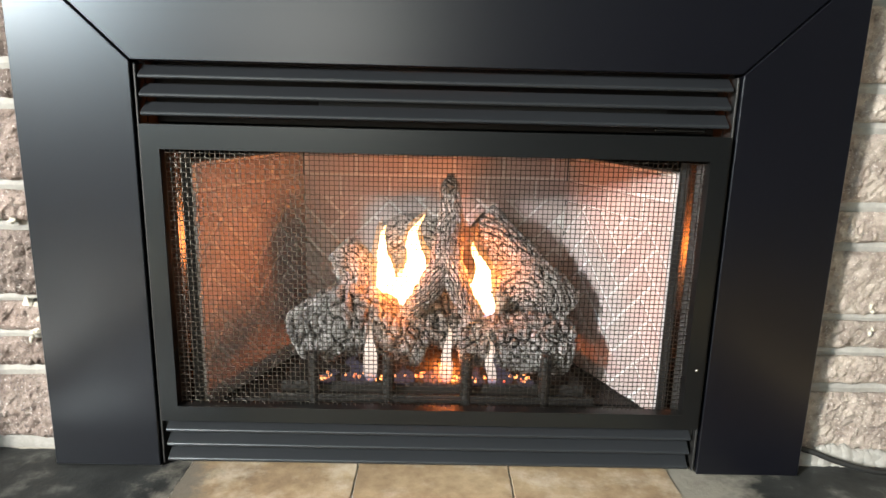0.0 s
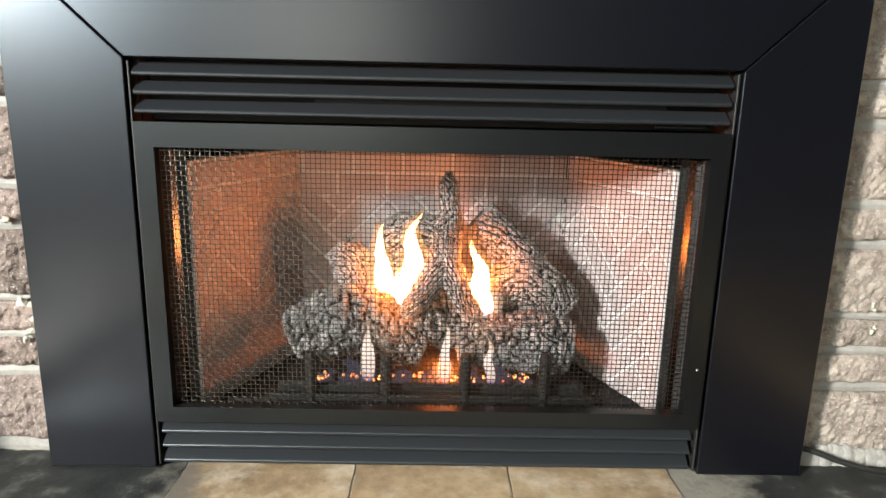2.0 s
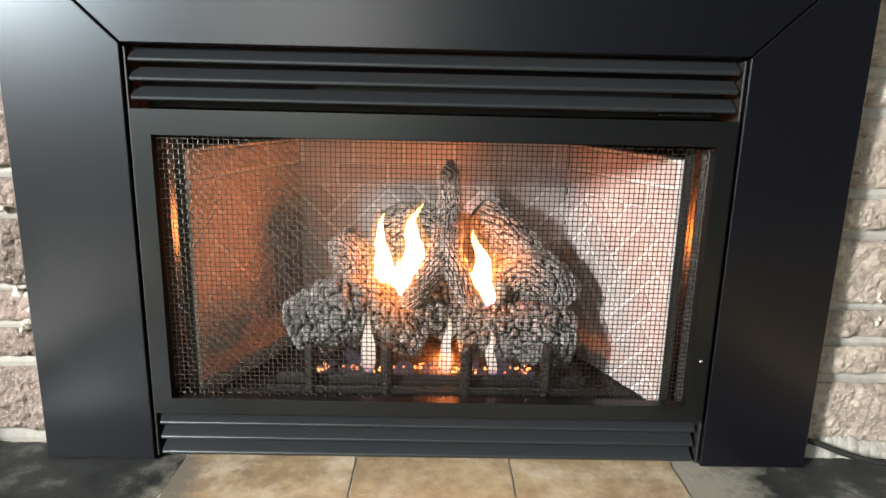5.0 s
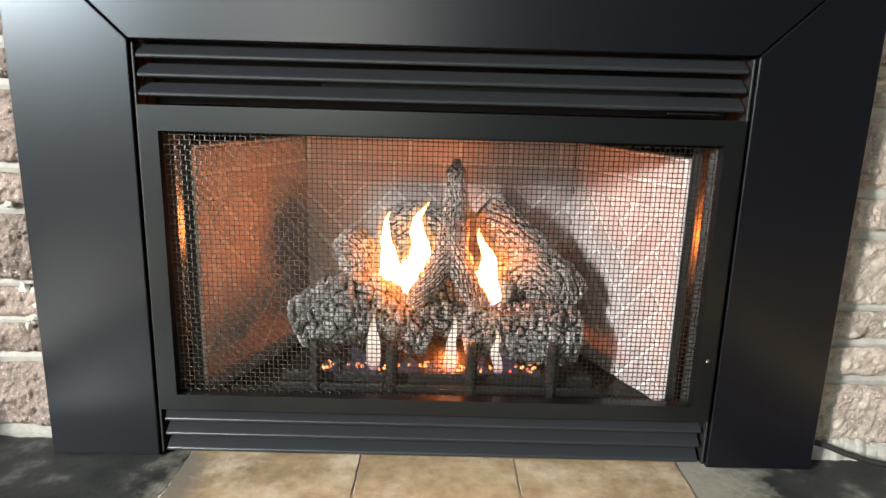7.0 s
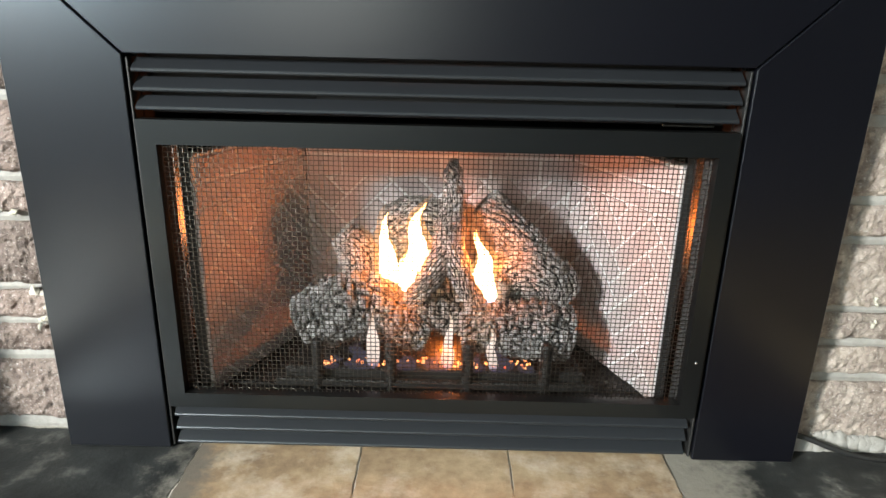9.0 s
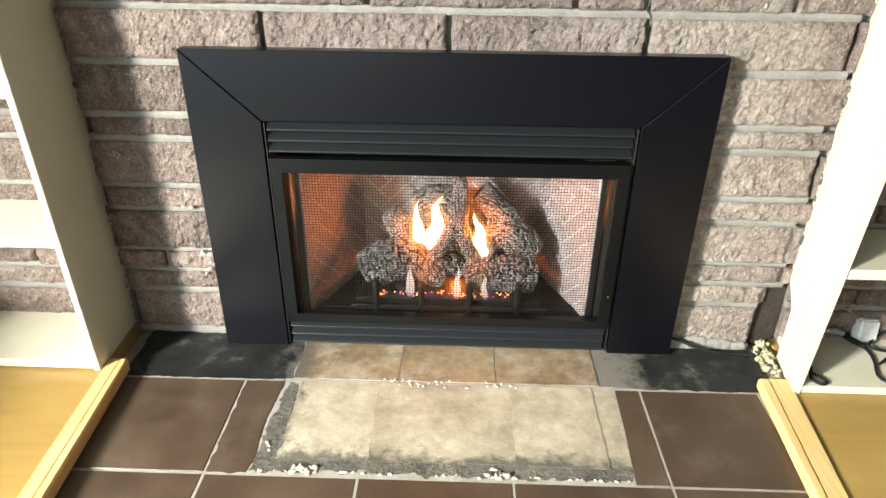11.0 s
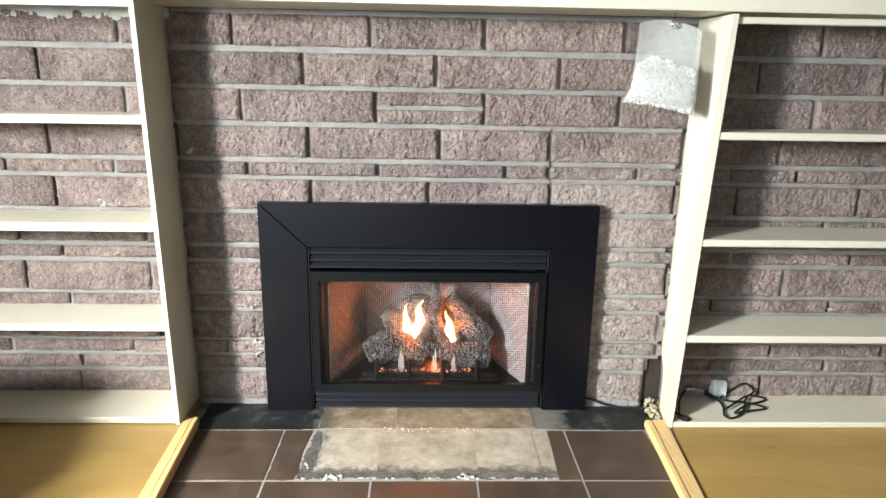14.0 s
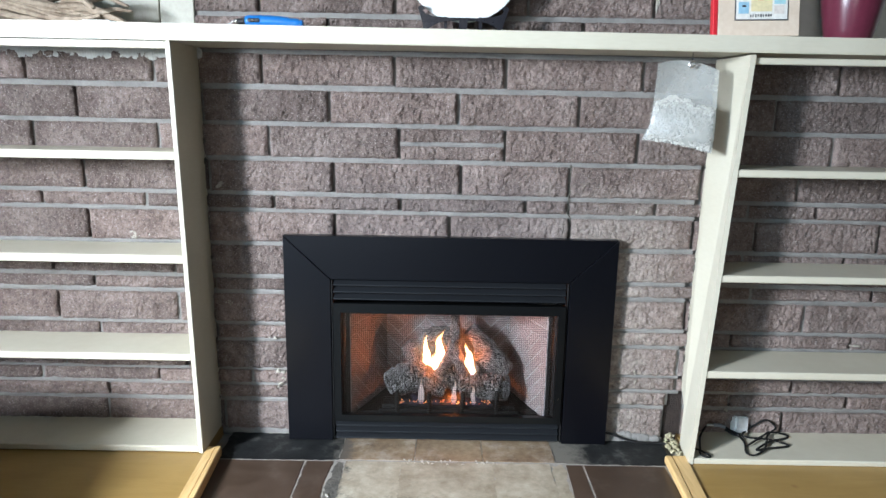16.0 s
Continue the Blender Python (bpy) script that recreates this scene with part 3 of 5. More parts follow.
mantel = single("mantel_shelf", bm, PAINT, (0, -0.1, 1.27), "long cream-painted mantel board over fireplace and bookcases", "mantel shelf")
bm = box(-0.79, 0.79, -0.020, 0.007, 1.2725, 1.300, 0.002)
part("back_batten", bm, PAINT, mantel)


def mantel_top(x):
    return 1.3215 - 0.0135 * (x + 1.74) / 3.48


# ---------- fireplace insert ----------
W, H, IW, IZ, FY = 0.5335, 0.703, 0.3845, 0.5615, -0.042
insert = thing("fireplace_insert", (0, 0, 0), "black steel gas fireplace insert with mesh screen and lit log set", "fireplace")
for s, label in ((-1, ""), (1, "")):
    leg = prism([(s * W, 0.0015), (s * (IW + 0.0005), 0.0015), (s * (IW + 0.0005), IZ - 0.0012), (s * W, H - 0.0016)], "y", FY, FY + 0.030, 0.0012)
    part("surround_leg", leg, STEEL, insert)
    # folded edge strip seen beside the louvres
    part("edge_strip", box(min(s * 0.3825, s * 0.3795), max(s * 0.3825, s * 0.3795), FY + 0.004, FY + 0.03, 0.004, IZ - 0.004, 0.0008), DARK, insert)
top = prism([(-W + 0.0012, H), (W - 0.0012, H), (IW - 0.0012, IZ), (-IW + 0.0012, IZ)], "y", FY, FY + 0.030, 0.0012)
part("surround_header", top, STEEL, insert)
# cavity box behind: top, sides, floor
for b6 in ((-0.379, 0.379, 0.020, 0.024, 0.484, 0.575), (-0.379, 0.379, 0.020, 0.024, 0.006, 0.079)):
    part("backing_plate", box(*b6), DARK, insert)
for b6 in ((-0.400, -0.379, -0.010, 0.46, 0.004, 0.585), (0.379, 0.400, -0.010, 0.46, 0.004, 0.585), (-0.379, 0.379, -0.010, 0.46, 0.575, 0.585), (-0.379, 0.379, 0.44, 0.46, 0.004, 0.575), (-0.379, 0.379, 0.025, 0.44, 0.446, 0.450)):
    part("casing_plate", box(*b6), DARK, insert)
# louvre blades: slanting face with a rolled front lip
def louvre(z_low, x0=-0.376, x1=0.374):
    """A pressed blade: rolled lip in front, face sloping back and up, a short return behind."""
    lip = [(FY + 0.0042 - 0.0030 * math.sin(a), z_low + 0.0030 - 0.0030 * math.cos(a)) for a in [radians(d) for d in (-50, 0, 35, 70, 105, 135)]]
    out = lip + [(FY + 0.019, z_low + 0.0172), (FY + 0.0205, z_low + 0.0158), (FY + 0.0085, z_low + 0.0034)]
    return prism(out, "x", x0, x1)


for z_low in (0.5395, 0.5165, 0.4935):
    part("louvre_blade", louvre(z_low), LIT_BLADE, insert)
for z_low in (0.0535, 0.0315, 0.0085):
    part("louvre_blade", louvre(z_low, -0.374, 0.372), LIT_BLADE, insert)
part("control_plate", box(-0.155, 0.30, FY + 0.024, FY + 0.027, 0.503, 0.524, 0.001), DARK, insert, "dark control plate behind the louvres")
part("catch", box(0.28, 0.345, FY + 0.004, FY + 0.014, 0.4885, 0.4915, 0.0008), SHEEN, insert)
# door frame
DX, DZ0, DZ1, OX, OZ0, OZ1 = 0.3755, 0.0755, 0.4835, 0.3525, 0.0975, 0.4525


def ring_frame(x, z0, z1, ix, iz0, iz1, y0, y1, bevel):
    """A flat frame with mitred corners, in one piece."""
    own = bmesh.new()
    outer, inner = [(-x, z0), (x, z0), (x, z1), (-x, z1)], [(-ix, iz0), (ix, iz0), (ix, iz1), (-ix, iz1)]
    v = [[own.verts.new((p, y, q)) for p, q in loop] for y in (y0, y1) for loop in (outer, inner)]
    for i in range(4):
        j = (i + 1) % 4
        own.faces.new((v[0][i], v[0][j], v[1][j], v[1][i]))
        own.faces.new((v[2][i], v[3][i], v[3][j], v[2][j]))
        own.faces.new((v[0][i], v[2][i], v[2][j], v[0][j]))
        own.faces.new((v[1][i], v[1][j], v[3][j], v[3][i]))
    bmesh.ops.recalc_face_normals(own, faces=own.faces)
    rim = [e for e in own.edges if len(e.link_faces) == 2 and e.calc_face_angle() > 1.0 and all(w.co.y == y0 for w in e.verts)]
    bmesh.ops.bevel(own, geom=rim, offset=bevel, segments=2, affect="EDGES")
    return own


door = part("door", ring_frame(DX, DZ0, DZ1, OX, OZ0, OZ1, FY - 0.006, FY + 0.012, 0.0018), LOUVRE, insert)
part("screw", lump((0.3655, FY - 0.0065, 0.165), (0.0022, 0.0012, 0.0022), 3, 0.0), CHROME, door)
# woven wire screen
PITCH, RAD, SY = 0.00640, 0.00047, FY + 0.007
nx, nz = int(2 * OX / PITCH), int((OZ1 - OZ0) / PITCH)
verts, faces = [], []


def wire(points):
    k = len(verts)
    for p in points:
        for a, b in ((-1, -1), (1, -1), (1, 1), (-1, 1)):
            q = Vector(p)
            verts.append((q.x + (a * RAD if vertical else 0), q.y + b * RAD, q.z + (0 if vertical else a * RAD)))
    for i in range(len(points) - 1):
        for c in range(4):
            d = (c + 1) % 4
            faces.append((k + 4 * i + c, k + 4 * i + d, k + 4 * i + 4 + d, k + 4 * i + 4 + c))


vertical = True
for i in range(nx + 1):
    x = -OX + 0.002 + i * PITCH
    wire([(x, SY + (0.0006 if (i + j) % 2 else -0.0006), OZ0 - 0.002 + j * PITCH) for j in range(nz + 2)])
vertical = False
for j in range(nz + 1):
    z = OZ0 - 0.002 + (j + 0.0) * PITCH
    wire([(-OX - 0.001 + (i + 0.31) * PITCH, SY + (-0.0006 if (i + j) % 2 else 0.0006), z) for i in range(nx + 1)])
me = bpy.data.meshes.new("mesh_screen")
me.from_pydata([tuple(v) for v in verts], [], faces)
me.materials.append(WIRE)
screen = new("mesh_screen", me)
screen.parent = door
tagged(screen, "woven black wire spark screen", kind="stuff")
# firebox: floor, refractory panels with moulded herringbone bricks
FRONT_X, FRONT_Y, BACK_X, BACK_D, PZ0, PZ1 = 0.3265, -0.006, 0.2255, 0.234, 0.0765, 0.432
part("firebox_floor", box(-0.378, 0.378, -0.029, 0.43, 0.055, 0.075), DARK, insert)
for s in (-1, 1):
    # three folds of steel between door and lining; the middle one is burnished
    for (ax, ay), (bx, by), metal, name in (((0.3560, -0.0290), (0.3456, -0.0205), DARK, "return_fold"), ((0.3455, -0.0204), (0.3407, -0.0098), RETURN_STEEL, "return_strip"), ((0.3406, -0.0097), (0.3290, -0.0075), DARK, "return_fold")):
        part(name, prism([(s * ax, ay), (s * bx, by), (s * (bx + 0.003), by + 0.003), (s * (ax + 0.003), ay + 0.003)], "z", 0.0770, 0.447), metal, insert)
BRICK_H, JOINT = 0.0325, 0.0048


def clipped(bm, planes):
    for co, no in planes:
        bmesh.ops.bisect_plane(bm, geom=list(bm.verts) + list(bm.edges) + list(bm.faces), plane_co=co, plane_no=no, clear_outer=True)
        if not bm.verts:
            return None
        rim = [e for e in bm.edges if e.is_boundary]
        if rim:
            bmesh.ops.holes_fill(bm, edges=rim)
    return bm if len(bm.faces) > 3 else None


def refractory(a, b, parent_name, thick=0.022):
    """A panel standing from a to b on the plan, bricks on its face."""
    a, b = Vector((*a, 0)), Vector((*b, 0))
    along = (b - a).normalized()
    inward = Vector((-along.y, along.x, 0))
    if inward.dot(Vector((0, 0.18, 0)) - (a + b) / 2) < 0:
        inward = -inward
    length, height = (b - a).length, PZ1 - PZ0

    def world(u, v, w):
        p = a + along * u + inward * w
        return (p.x, p.y, PZ0 + v)
    # rounded corners at the open front edge of the side linings
    rim = [(length, 0), (length, height)]
    if parent_name == "side_lining":
        rim += [(0.007 - 0.007 * math.sin(a), height - 0.007 + 0.007 * math.cos(a)) for a in (0.0, 0.5, 1.07, 1.57)]
        rim += [(0.016 - 0.016 * math.cos(a), 0.016 - 0.016 * math.sin(a)) for a in (0.0, 0.4, 0.8, 1.2, 1.57)]
    else:
        rim += [(0, height), (0, 0)]
    bm = prism(rim, "z", -thick, -0.0012, 0.0012)
    for v in bm.verts:
        v.co = Vector(world(*v.co))
    panel = part(parent_name, bm, CLAY_JOINT, insert, "pale refractory panel moulded as herringbone brick")
    base = Vector(ORIGIN[panel])
    band = height - 2 * (BRICK_H + JOINT)

    def brick(quad, planes):
        own = bmesh.new()
        lo = [own.verts.new((p[0], p[1], -0.004)) for p in quad]
        hi = [own.verts.new((p[0], p[1], 0.0012 + random.uniform(-0.0004, 0.0004))) for p in quad]
        own.faces.new(lo[::-1])
        own.faces.new(hi)
        for i in range(4):
            j = (i + 1) % 4
            own.faces.new((lo[i], lo[j], hi[j], hi[i]))
        bmesh.ops.recalc_face_normals(own, faces=own.faces)
        bmesh.ops.bevel(own, geom=[e for e in own.edges if all(v.co.z > 0 for v in e.verts)], offset=0.0016, segments=1, affect="EDGES")
        if not clipped(own, planes):
            own.free()
            return
        for v in own.verts:
            v.co = Vector(world(v.co.x, v.co.y, v.co.z))
        part("brick", own, REFRACT, panel)
    edge = [((0.0055, 0.0055, 0), (-0.707, -0.707, 0)), ((0.0012, 0, 0), (-1, 0, 0)), ((length - 0.001, 0, 0), (1, 0, 0)), ((0, 0.001, 0), (0, -1, 0)), ((0, band - JOINT / 2, 0), (0, 1, 0))]
    # herringbone field, turned by 45 degrees
    c, s = math.cos(radians(45)), math.sin(radians(45))
    bl, bh = 3 * (BRICK_H + JOINT), BRICK_H + JOINT
    for i in range(-9, 10):
        for j in range(-6, 7):
            ox, oy = i * bh + j * bl, i * bh - j * bl
            for horiz in (True, False):
                if horiz:
                    r = (ox, oy, ox + bl - JOINT, oy + bh - JOINT)
                else:
                    r = (ox + bl, oy + bh - bl, ox + bl + bh - JOINT, oy + bh - JOINT)
                q = [(r[0], r[1]), (r[2], r[1]), (r[2], r[3]), (r[0], r[3])]
                q = [(x * c - y * s + length / 2, x * s + y * c + band / 2 - 0.05) for x, y in q]
                if max(p[0] for p in q) < 0.012 or min(p[0] for p in q) > length - 0.012 or max(p[1] for p in q) < 0.012 or min(p[1] for p in q) > band - 0.012:
                    continue
                brick(q, edge)
    # two level courses along the top
    for row in range(2):
        v0 = band + row * bh
        u = -bl * 0.5 * row - 0.02
        while u < length:
            q = [(u, v0), (u + bl * 0.75 - JOINT, v0), (u + bl * 0.75 - JOINT, v0 + BRICK_H), (u, v0 + BRICK_H)]
            if u + bl * 0.75 > 0.012 and u < length - 0.012:
                brick(q, edge[1:3])
            u += bl * 0.75
    return panel


refractory((FRONT_X, FRONT_Y), (BACK_X, BACK_D), "side_lining")
refractory((-FRONT_X, FRONT_Y), (-BACK_X, BACK_D), "side_lining")
refractory((-BACK_X, BACK_D), (BACK_X, BACK_D), "back_lining")

# burner pan, grate bar and posts
grate = thing("log_grate", (0, 0.06, 0.0755), "black steel burner tray with upright grate posts", "grate")
part("tray", prism([(-0.225, 0.016), (0.230, 0.016), (0.205, 0.19), (-0.200, 0.19)], "z", 0.0757, 0.108, 0.003), DARK, grate)
part("front_bar", box(-0.235, 0.240, -0.002, 0.010, 0.086, 0.098, 0.002), DARK, grate)
for x in (-0.172, -0.063, 0.051, 0.166):
    part("post", sweep([(x, 0.004, 0.0762), (x, 0.004, 0.10), (x, 0.003, 0.156), (x, 0.003, 0.162), (x, 0.003, 0.164)], [0.0085, 0.0085, 0.0085, 0.007, 0.003], 14), DARK, grate, smooth=False)
ember_bed = bmesh.new()
for i in range(70):
    x = random.uniform(-0.17, 0.155)
    lump((x, 0.022 + random.uniform(0, 0.02), 0.110 + random.uniform(0, 0.006)), (random.uniform(0.0016, 0.0034),) * 2 + (0.0026,), i, 0.7, ember_bed, 1)
tagged(part("embers", ember_bed, EMBER, grate, "glowing ember pieces"), kind="stuff")

# ---------- gas logs ----------


def log_mesh(points, radii, seed, sides=130, cell=(0.0125, 0.019), deep=0.0085, knob=0.22):
    """A cast log: lumpy girth, rounded sawn ends, bark broken into blocks (cell: metres along, around)."""
    length = sum((Vector(q) - Vector(p)).length for p, q in zip(points, points[1:]))
    path = curve_points(points, max(int(length / 0.0019 / (len(points) - 1)), 8))
    n = len(path)
    off = Vector((seed * 1.37, seed * 0.71, seed * 2.3))
    own = bmesh.new()
    rows, s_len, up = [], 0.0, None
    for i, c in enumerate(path):
        d = (path[min(i + 1, n - 1)] - path[max(i - 1, 0)]).normalized()
        if up is None:
            up = Vector((0, 1, 0.2))
        up = (up - d * up.dot(d)).normalized()
        side_v = d.cross(up)
        if i:
            s_len += (c - path[i - 1]).length
        k = i / (n - 1) * (len(radii) - 1)
        a = min(int(k), len(radii) - 2)
        r0 = radii[a] + (radii[a + 1] - radii[a]) * (k - a)
        shells = [(0.0, 1.0)]
        if i in (0, n - 1):
            shells = [(0.0035, 0.02), (0.0045, 0.2), (0.005, 0.4), (0.0055, 0.6), (0.006, 0.78), (0.0045, 0.92), (0.0025, 0.98), (0.0, 1.0)]
            shells = [(-p, f) for p, f in shells] if i == 0 else shells[::-1]
        for push, f in shells:
            ring = []
            for q in range(sides):
                ang = 2 * math.pi * q / sides
                nrm = up * math.cos(ang) + side_v * math.sin(ang)
                p = c + nrm * r0
                w = noise.noise_vector((p + off) * 55) * 0.004
                u, v = (s_len + 0.8 * w.x) / cell[0], (ang * r0 + 0.8 * w.y) / cell[1]
                dist, _ = noise.voronoi(Vector((u, v, seed * 3.1)), distance_metric="CHEBYCHEV")
                crack = min((dist[1] - dist[0]) / 0.26, 1.0)
                crack = crack * crack * (3 - 2 * crack)
                small, _ = noise.voronoi(Vector((u * 2.3 + 0.5 * w.z / 0.004, v * 1.7, seed * 1.3)), distance_metric="CHEBYCHEV")
                crack = crack - 0.38 * (1 - min((small[1] - small[0]) / 0.22, 1.0))
                gap = 0.8 + 0.7 * noise.noise((p + off) * 30)
                lum = r0 * (knob * noise.noise((p + off) * 15) + 0.06 * noise.noise((p + off) * 48))
                rough = 0.0018 * noise.noise((p + off) * 170) + 0.0010 * noise.noise((p + off) * 320)
                ring.append(own.verts.new(c + d * push + nrm * ((r0 + lum) * f + (rough + deep * gap * (crack - 1)) * min(f * f + 0.15, 1))))
            rows.append(ring)
    for a, b in zip(rows, rows[1:]):
        for q in range(sides):
            own.faces.new((a[q], a[(q + 1) % sides], b[(q + 1) % sides], b[q]))
    own.faces.new(rows[0][::-1])
    own.faces.new(rows[-1])
    return own


def gas_log(points, radii, label, seed, material=None, **more):
    bm = log_mesh(points, radii, seed, **more)
    low = min(v.co.z for v in bm.verts)
    mid = sum((Vector(p) for p in points), Vector()) / len(points)
    return single("gas_log", bm, material or BARK, (mid.x, mid.y, low), label, "gas log", "gas log set", smooth=True)


STRIPED = dict(cell=(0.044, 0.0125), deep=0.0058, knob=0.26)
BLOCKY = dict(cell=(0.0170, 0.0250), deep=0.0090, knob=0.26)
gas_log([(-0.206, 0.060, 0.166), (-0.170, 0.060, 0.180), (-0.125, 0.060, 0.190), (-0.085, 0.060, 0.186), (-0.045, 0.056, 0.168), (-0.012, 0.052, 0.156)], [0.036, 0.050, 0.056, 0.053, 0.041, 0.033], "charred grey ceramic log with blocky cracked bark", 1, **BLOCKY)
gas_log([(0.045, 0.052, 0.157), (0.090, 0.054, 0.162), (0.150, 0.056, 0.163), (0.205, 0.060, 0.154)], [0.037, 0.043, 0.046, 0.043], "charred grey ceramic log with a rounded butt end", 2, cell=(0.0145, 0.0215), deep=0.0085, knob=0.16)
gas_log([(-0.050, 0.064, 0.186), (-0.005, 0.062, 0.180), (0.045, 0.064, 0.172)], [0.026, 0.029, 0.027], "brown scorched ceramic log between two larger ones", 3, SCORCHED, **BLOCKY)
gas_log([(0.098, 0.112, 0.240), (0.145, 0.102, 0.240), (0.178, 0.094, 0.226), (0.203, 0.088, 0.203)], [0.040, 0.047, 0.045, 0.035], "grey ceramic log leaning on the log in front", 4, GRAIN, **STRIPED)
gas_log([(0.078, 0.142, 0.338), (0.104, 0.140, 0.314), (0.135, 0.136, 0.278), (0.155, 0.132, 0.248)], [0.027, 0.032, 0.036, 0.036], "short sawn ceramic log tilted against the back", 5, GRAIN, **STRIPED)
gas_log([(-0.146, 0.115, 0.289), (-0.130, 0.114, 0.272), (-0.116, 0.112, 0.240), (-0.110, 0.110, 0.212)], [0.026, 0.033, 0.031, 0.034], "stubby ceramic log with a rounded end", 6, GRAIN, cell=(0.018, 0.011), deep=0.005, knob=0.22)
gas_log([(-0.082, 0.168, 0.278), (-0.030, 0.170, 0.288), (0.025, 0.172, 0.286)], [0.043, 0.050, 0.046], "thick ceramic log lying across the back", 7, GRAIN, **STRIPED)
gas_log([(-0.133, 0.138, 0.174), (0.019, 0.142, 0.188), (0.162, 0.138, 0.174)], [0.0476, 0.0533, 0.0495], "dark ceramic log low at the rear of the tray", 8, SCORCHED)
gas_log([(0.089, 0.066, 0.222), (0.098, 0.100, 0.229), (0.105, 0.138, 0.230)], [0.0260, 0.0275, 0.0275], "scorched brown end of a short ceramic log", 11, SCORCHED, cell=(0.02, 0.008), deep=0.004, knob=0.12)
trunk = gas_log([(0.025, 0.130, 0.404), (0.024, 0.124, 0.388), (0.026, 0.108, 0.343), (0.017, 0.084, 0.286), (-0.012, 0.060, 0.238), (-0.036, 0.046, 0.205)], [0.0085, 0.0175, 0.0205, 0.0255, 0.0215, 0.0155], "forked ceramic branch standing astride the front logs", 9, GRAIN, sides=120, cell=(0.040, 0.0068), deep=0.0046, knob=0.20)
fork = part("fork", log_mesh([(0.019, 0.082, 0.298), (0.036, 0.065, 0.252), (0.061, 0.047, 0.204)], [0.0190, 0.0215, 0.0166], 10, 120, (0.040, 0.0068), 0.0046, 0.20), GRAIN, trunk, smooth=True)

# ---------- flames ----------


def flame(x, y, z0, z1, width, seed, material, lean=0.0, name="flame"):
    """A licking tongue: narrow foot, full belly, drawn-out tip."""
    own = bmesh.new()
    n, sides = 22, 16
    rings = []
    for i in range(n + 1):
        k = i / n
        r = width / 2 * (math.sin(math.pi * min(k, 1) ** 0.55) ** 0.9 * (1 - 0.45 * k) * (1 + 0.32 * noise.noise(Vector((seed * 5.3, 1, k * 3.0)))) + 0.03)
        cx = x + lean * k * k + 0.85 * width * noise.noise(Vector((seed * 2.7, 0, k * 2.2))) * k + 0.08 * width * noise.noise(Vector((seed * 4.1, 7, k * 7.0)))
        cy = y + 0.3 * width * noise.noise(Vector((0, seed * 1.9, k * 2.2))) * k
        rings.append([own.verts.new((cx + r * math.cos(2 * math.pi * s / sides), cy + 0.45 * r * math.sin(2 * math.pi * s / sides), z0 + (z1 - z0) * k)) for s in range(sides)])
    for a, b in zip(rings, rings[1:]):
        for s in range(sides):
            own.faces.new((a[s], a[(s + 1) % sides], b[(s + 1) % sides], b[s]))
    own.faces.new(rings[0][::-1])
    own.faces.new(rings[-1])
    return single(name, own, material, (x, y, z0), "bright yellow-white gas flame licking up between the logs" if material is FLAME else "low gas flame rising at the burner", "flame", "gas flames", smooth=True)


def tongue(x, y, z0, z1, width, seed, lean=0.0):
    """A bright flame in its thin orange skin."""
    core = flame(x, y, z0, z1, width, seed, FLAME, lean)
    base = ORIGIN[core]
    skin = flame(x, y, z0 - 0.004, z1 + 0.014, width * 1.45, seed, FLAME_VEIL, lean, "flame_skin")
    skin.parent = core
    skin.location = Vector(skin.location) - base
    for key in ("label", "category", "group"):
        del skin[key]


tongue(-0.072, 0.084, 0.208, 0.335, 0.036, 1, 0.004)
tongue(-0.040, 0.080, 0.200, 0.352, 0.046, 2, 0.006)
tongue(-0.056, 0.086, 0.198, 0.268, 0.050, 3)
tongue(0.076, 0.060, 0.200, 0.318, 0.044, 4, -0.016)
tongue(0.064, 0.070, 0.212, 0.268, 0.026, 5, 0.004)
flame(-0.091, 0.010, 0.112, 0.215, 0.022, 6, FLAME_LOW, 0.003)
flame(0.021, 0.010, 0.112, 0.210, 0.020, 7, FLAME_LOW, 0.003)
flame(0.089, 0.010, 0.112, 0.190, 0.018, 8, FLAME_LOW, -0.004)
for i, (x, h, w) in enumerate(((-0.155, 0.022, 0.03), (-0.110, 0.045, 0.05), (-0.04, 0.024, 0.04), (0.005, 0.035, 0.045), (0.06, 0.028, 0.04), (0.100, 0.045, 0.045), (0.14, 0.018, 0.03))):
    flame(x, 0.013, 0.110, 0.112 + h, w, 20 + i, FLAME_BLUE)

# ---------- things on and under the mantel ----------
# pellet bag hung from a pin under the mantel


def bag_point(u, v, side):
    """u across, v down, both 0 to 1; side: -1 front, 1 back."""
    x0 = 0.584 - 0.016 * v ** 3 - 0.012 * max(v - 0.8, 0) * 5 * (1 - u)
    x1 = 0.748 - 0.006 * v
    sag = 0.018 * (u - 0.45) ** 2 * 4 * (1 - v)
    z = 1.254 - 0.012 * u - sag - (0.232 + 0.022 * u * u) * v
    fill = max(min((v - 0.38) / 0.30, 1), 0) * math.sin(math.pi * min(u * 0.96 + 0.02, 1)) ** 0.55 * (1 - max(v - 0.88, 0) * 7)
    puff = 0.0012 + 0.017 * max(fill, 0) + 0.0015 * noise.noise(Vector((u * 9, v * 9, side)))
    y = -0.125 - 0.035 * u + 0.012 * math.sin(u * 3 + v * 2)
    return Vector((x0 + (x1 - x0) * u, y + side * max(puff, 0.0008), z))


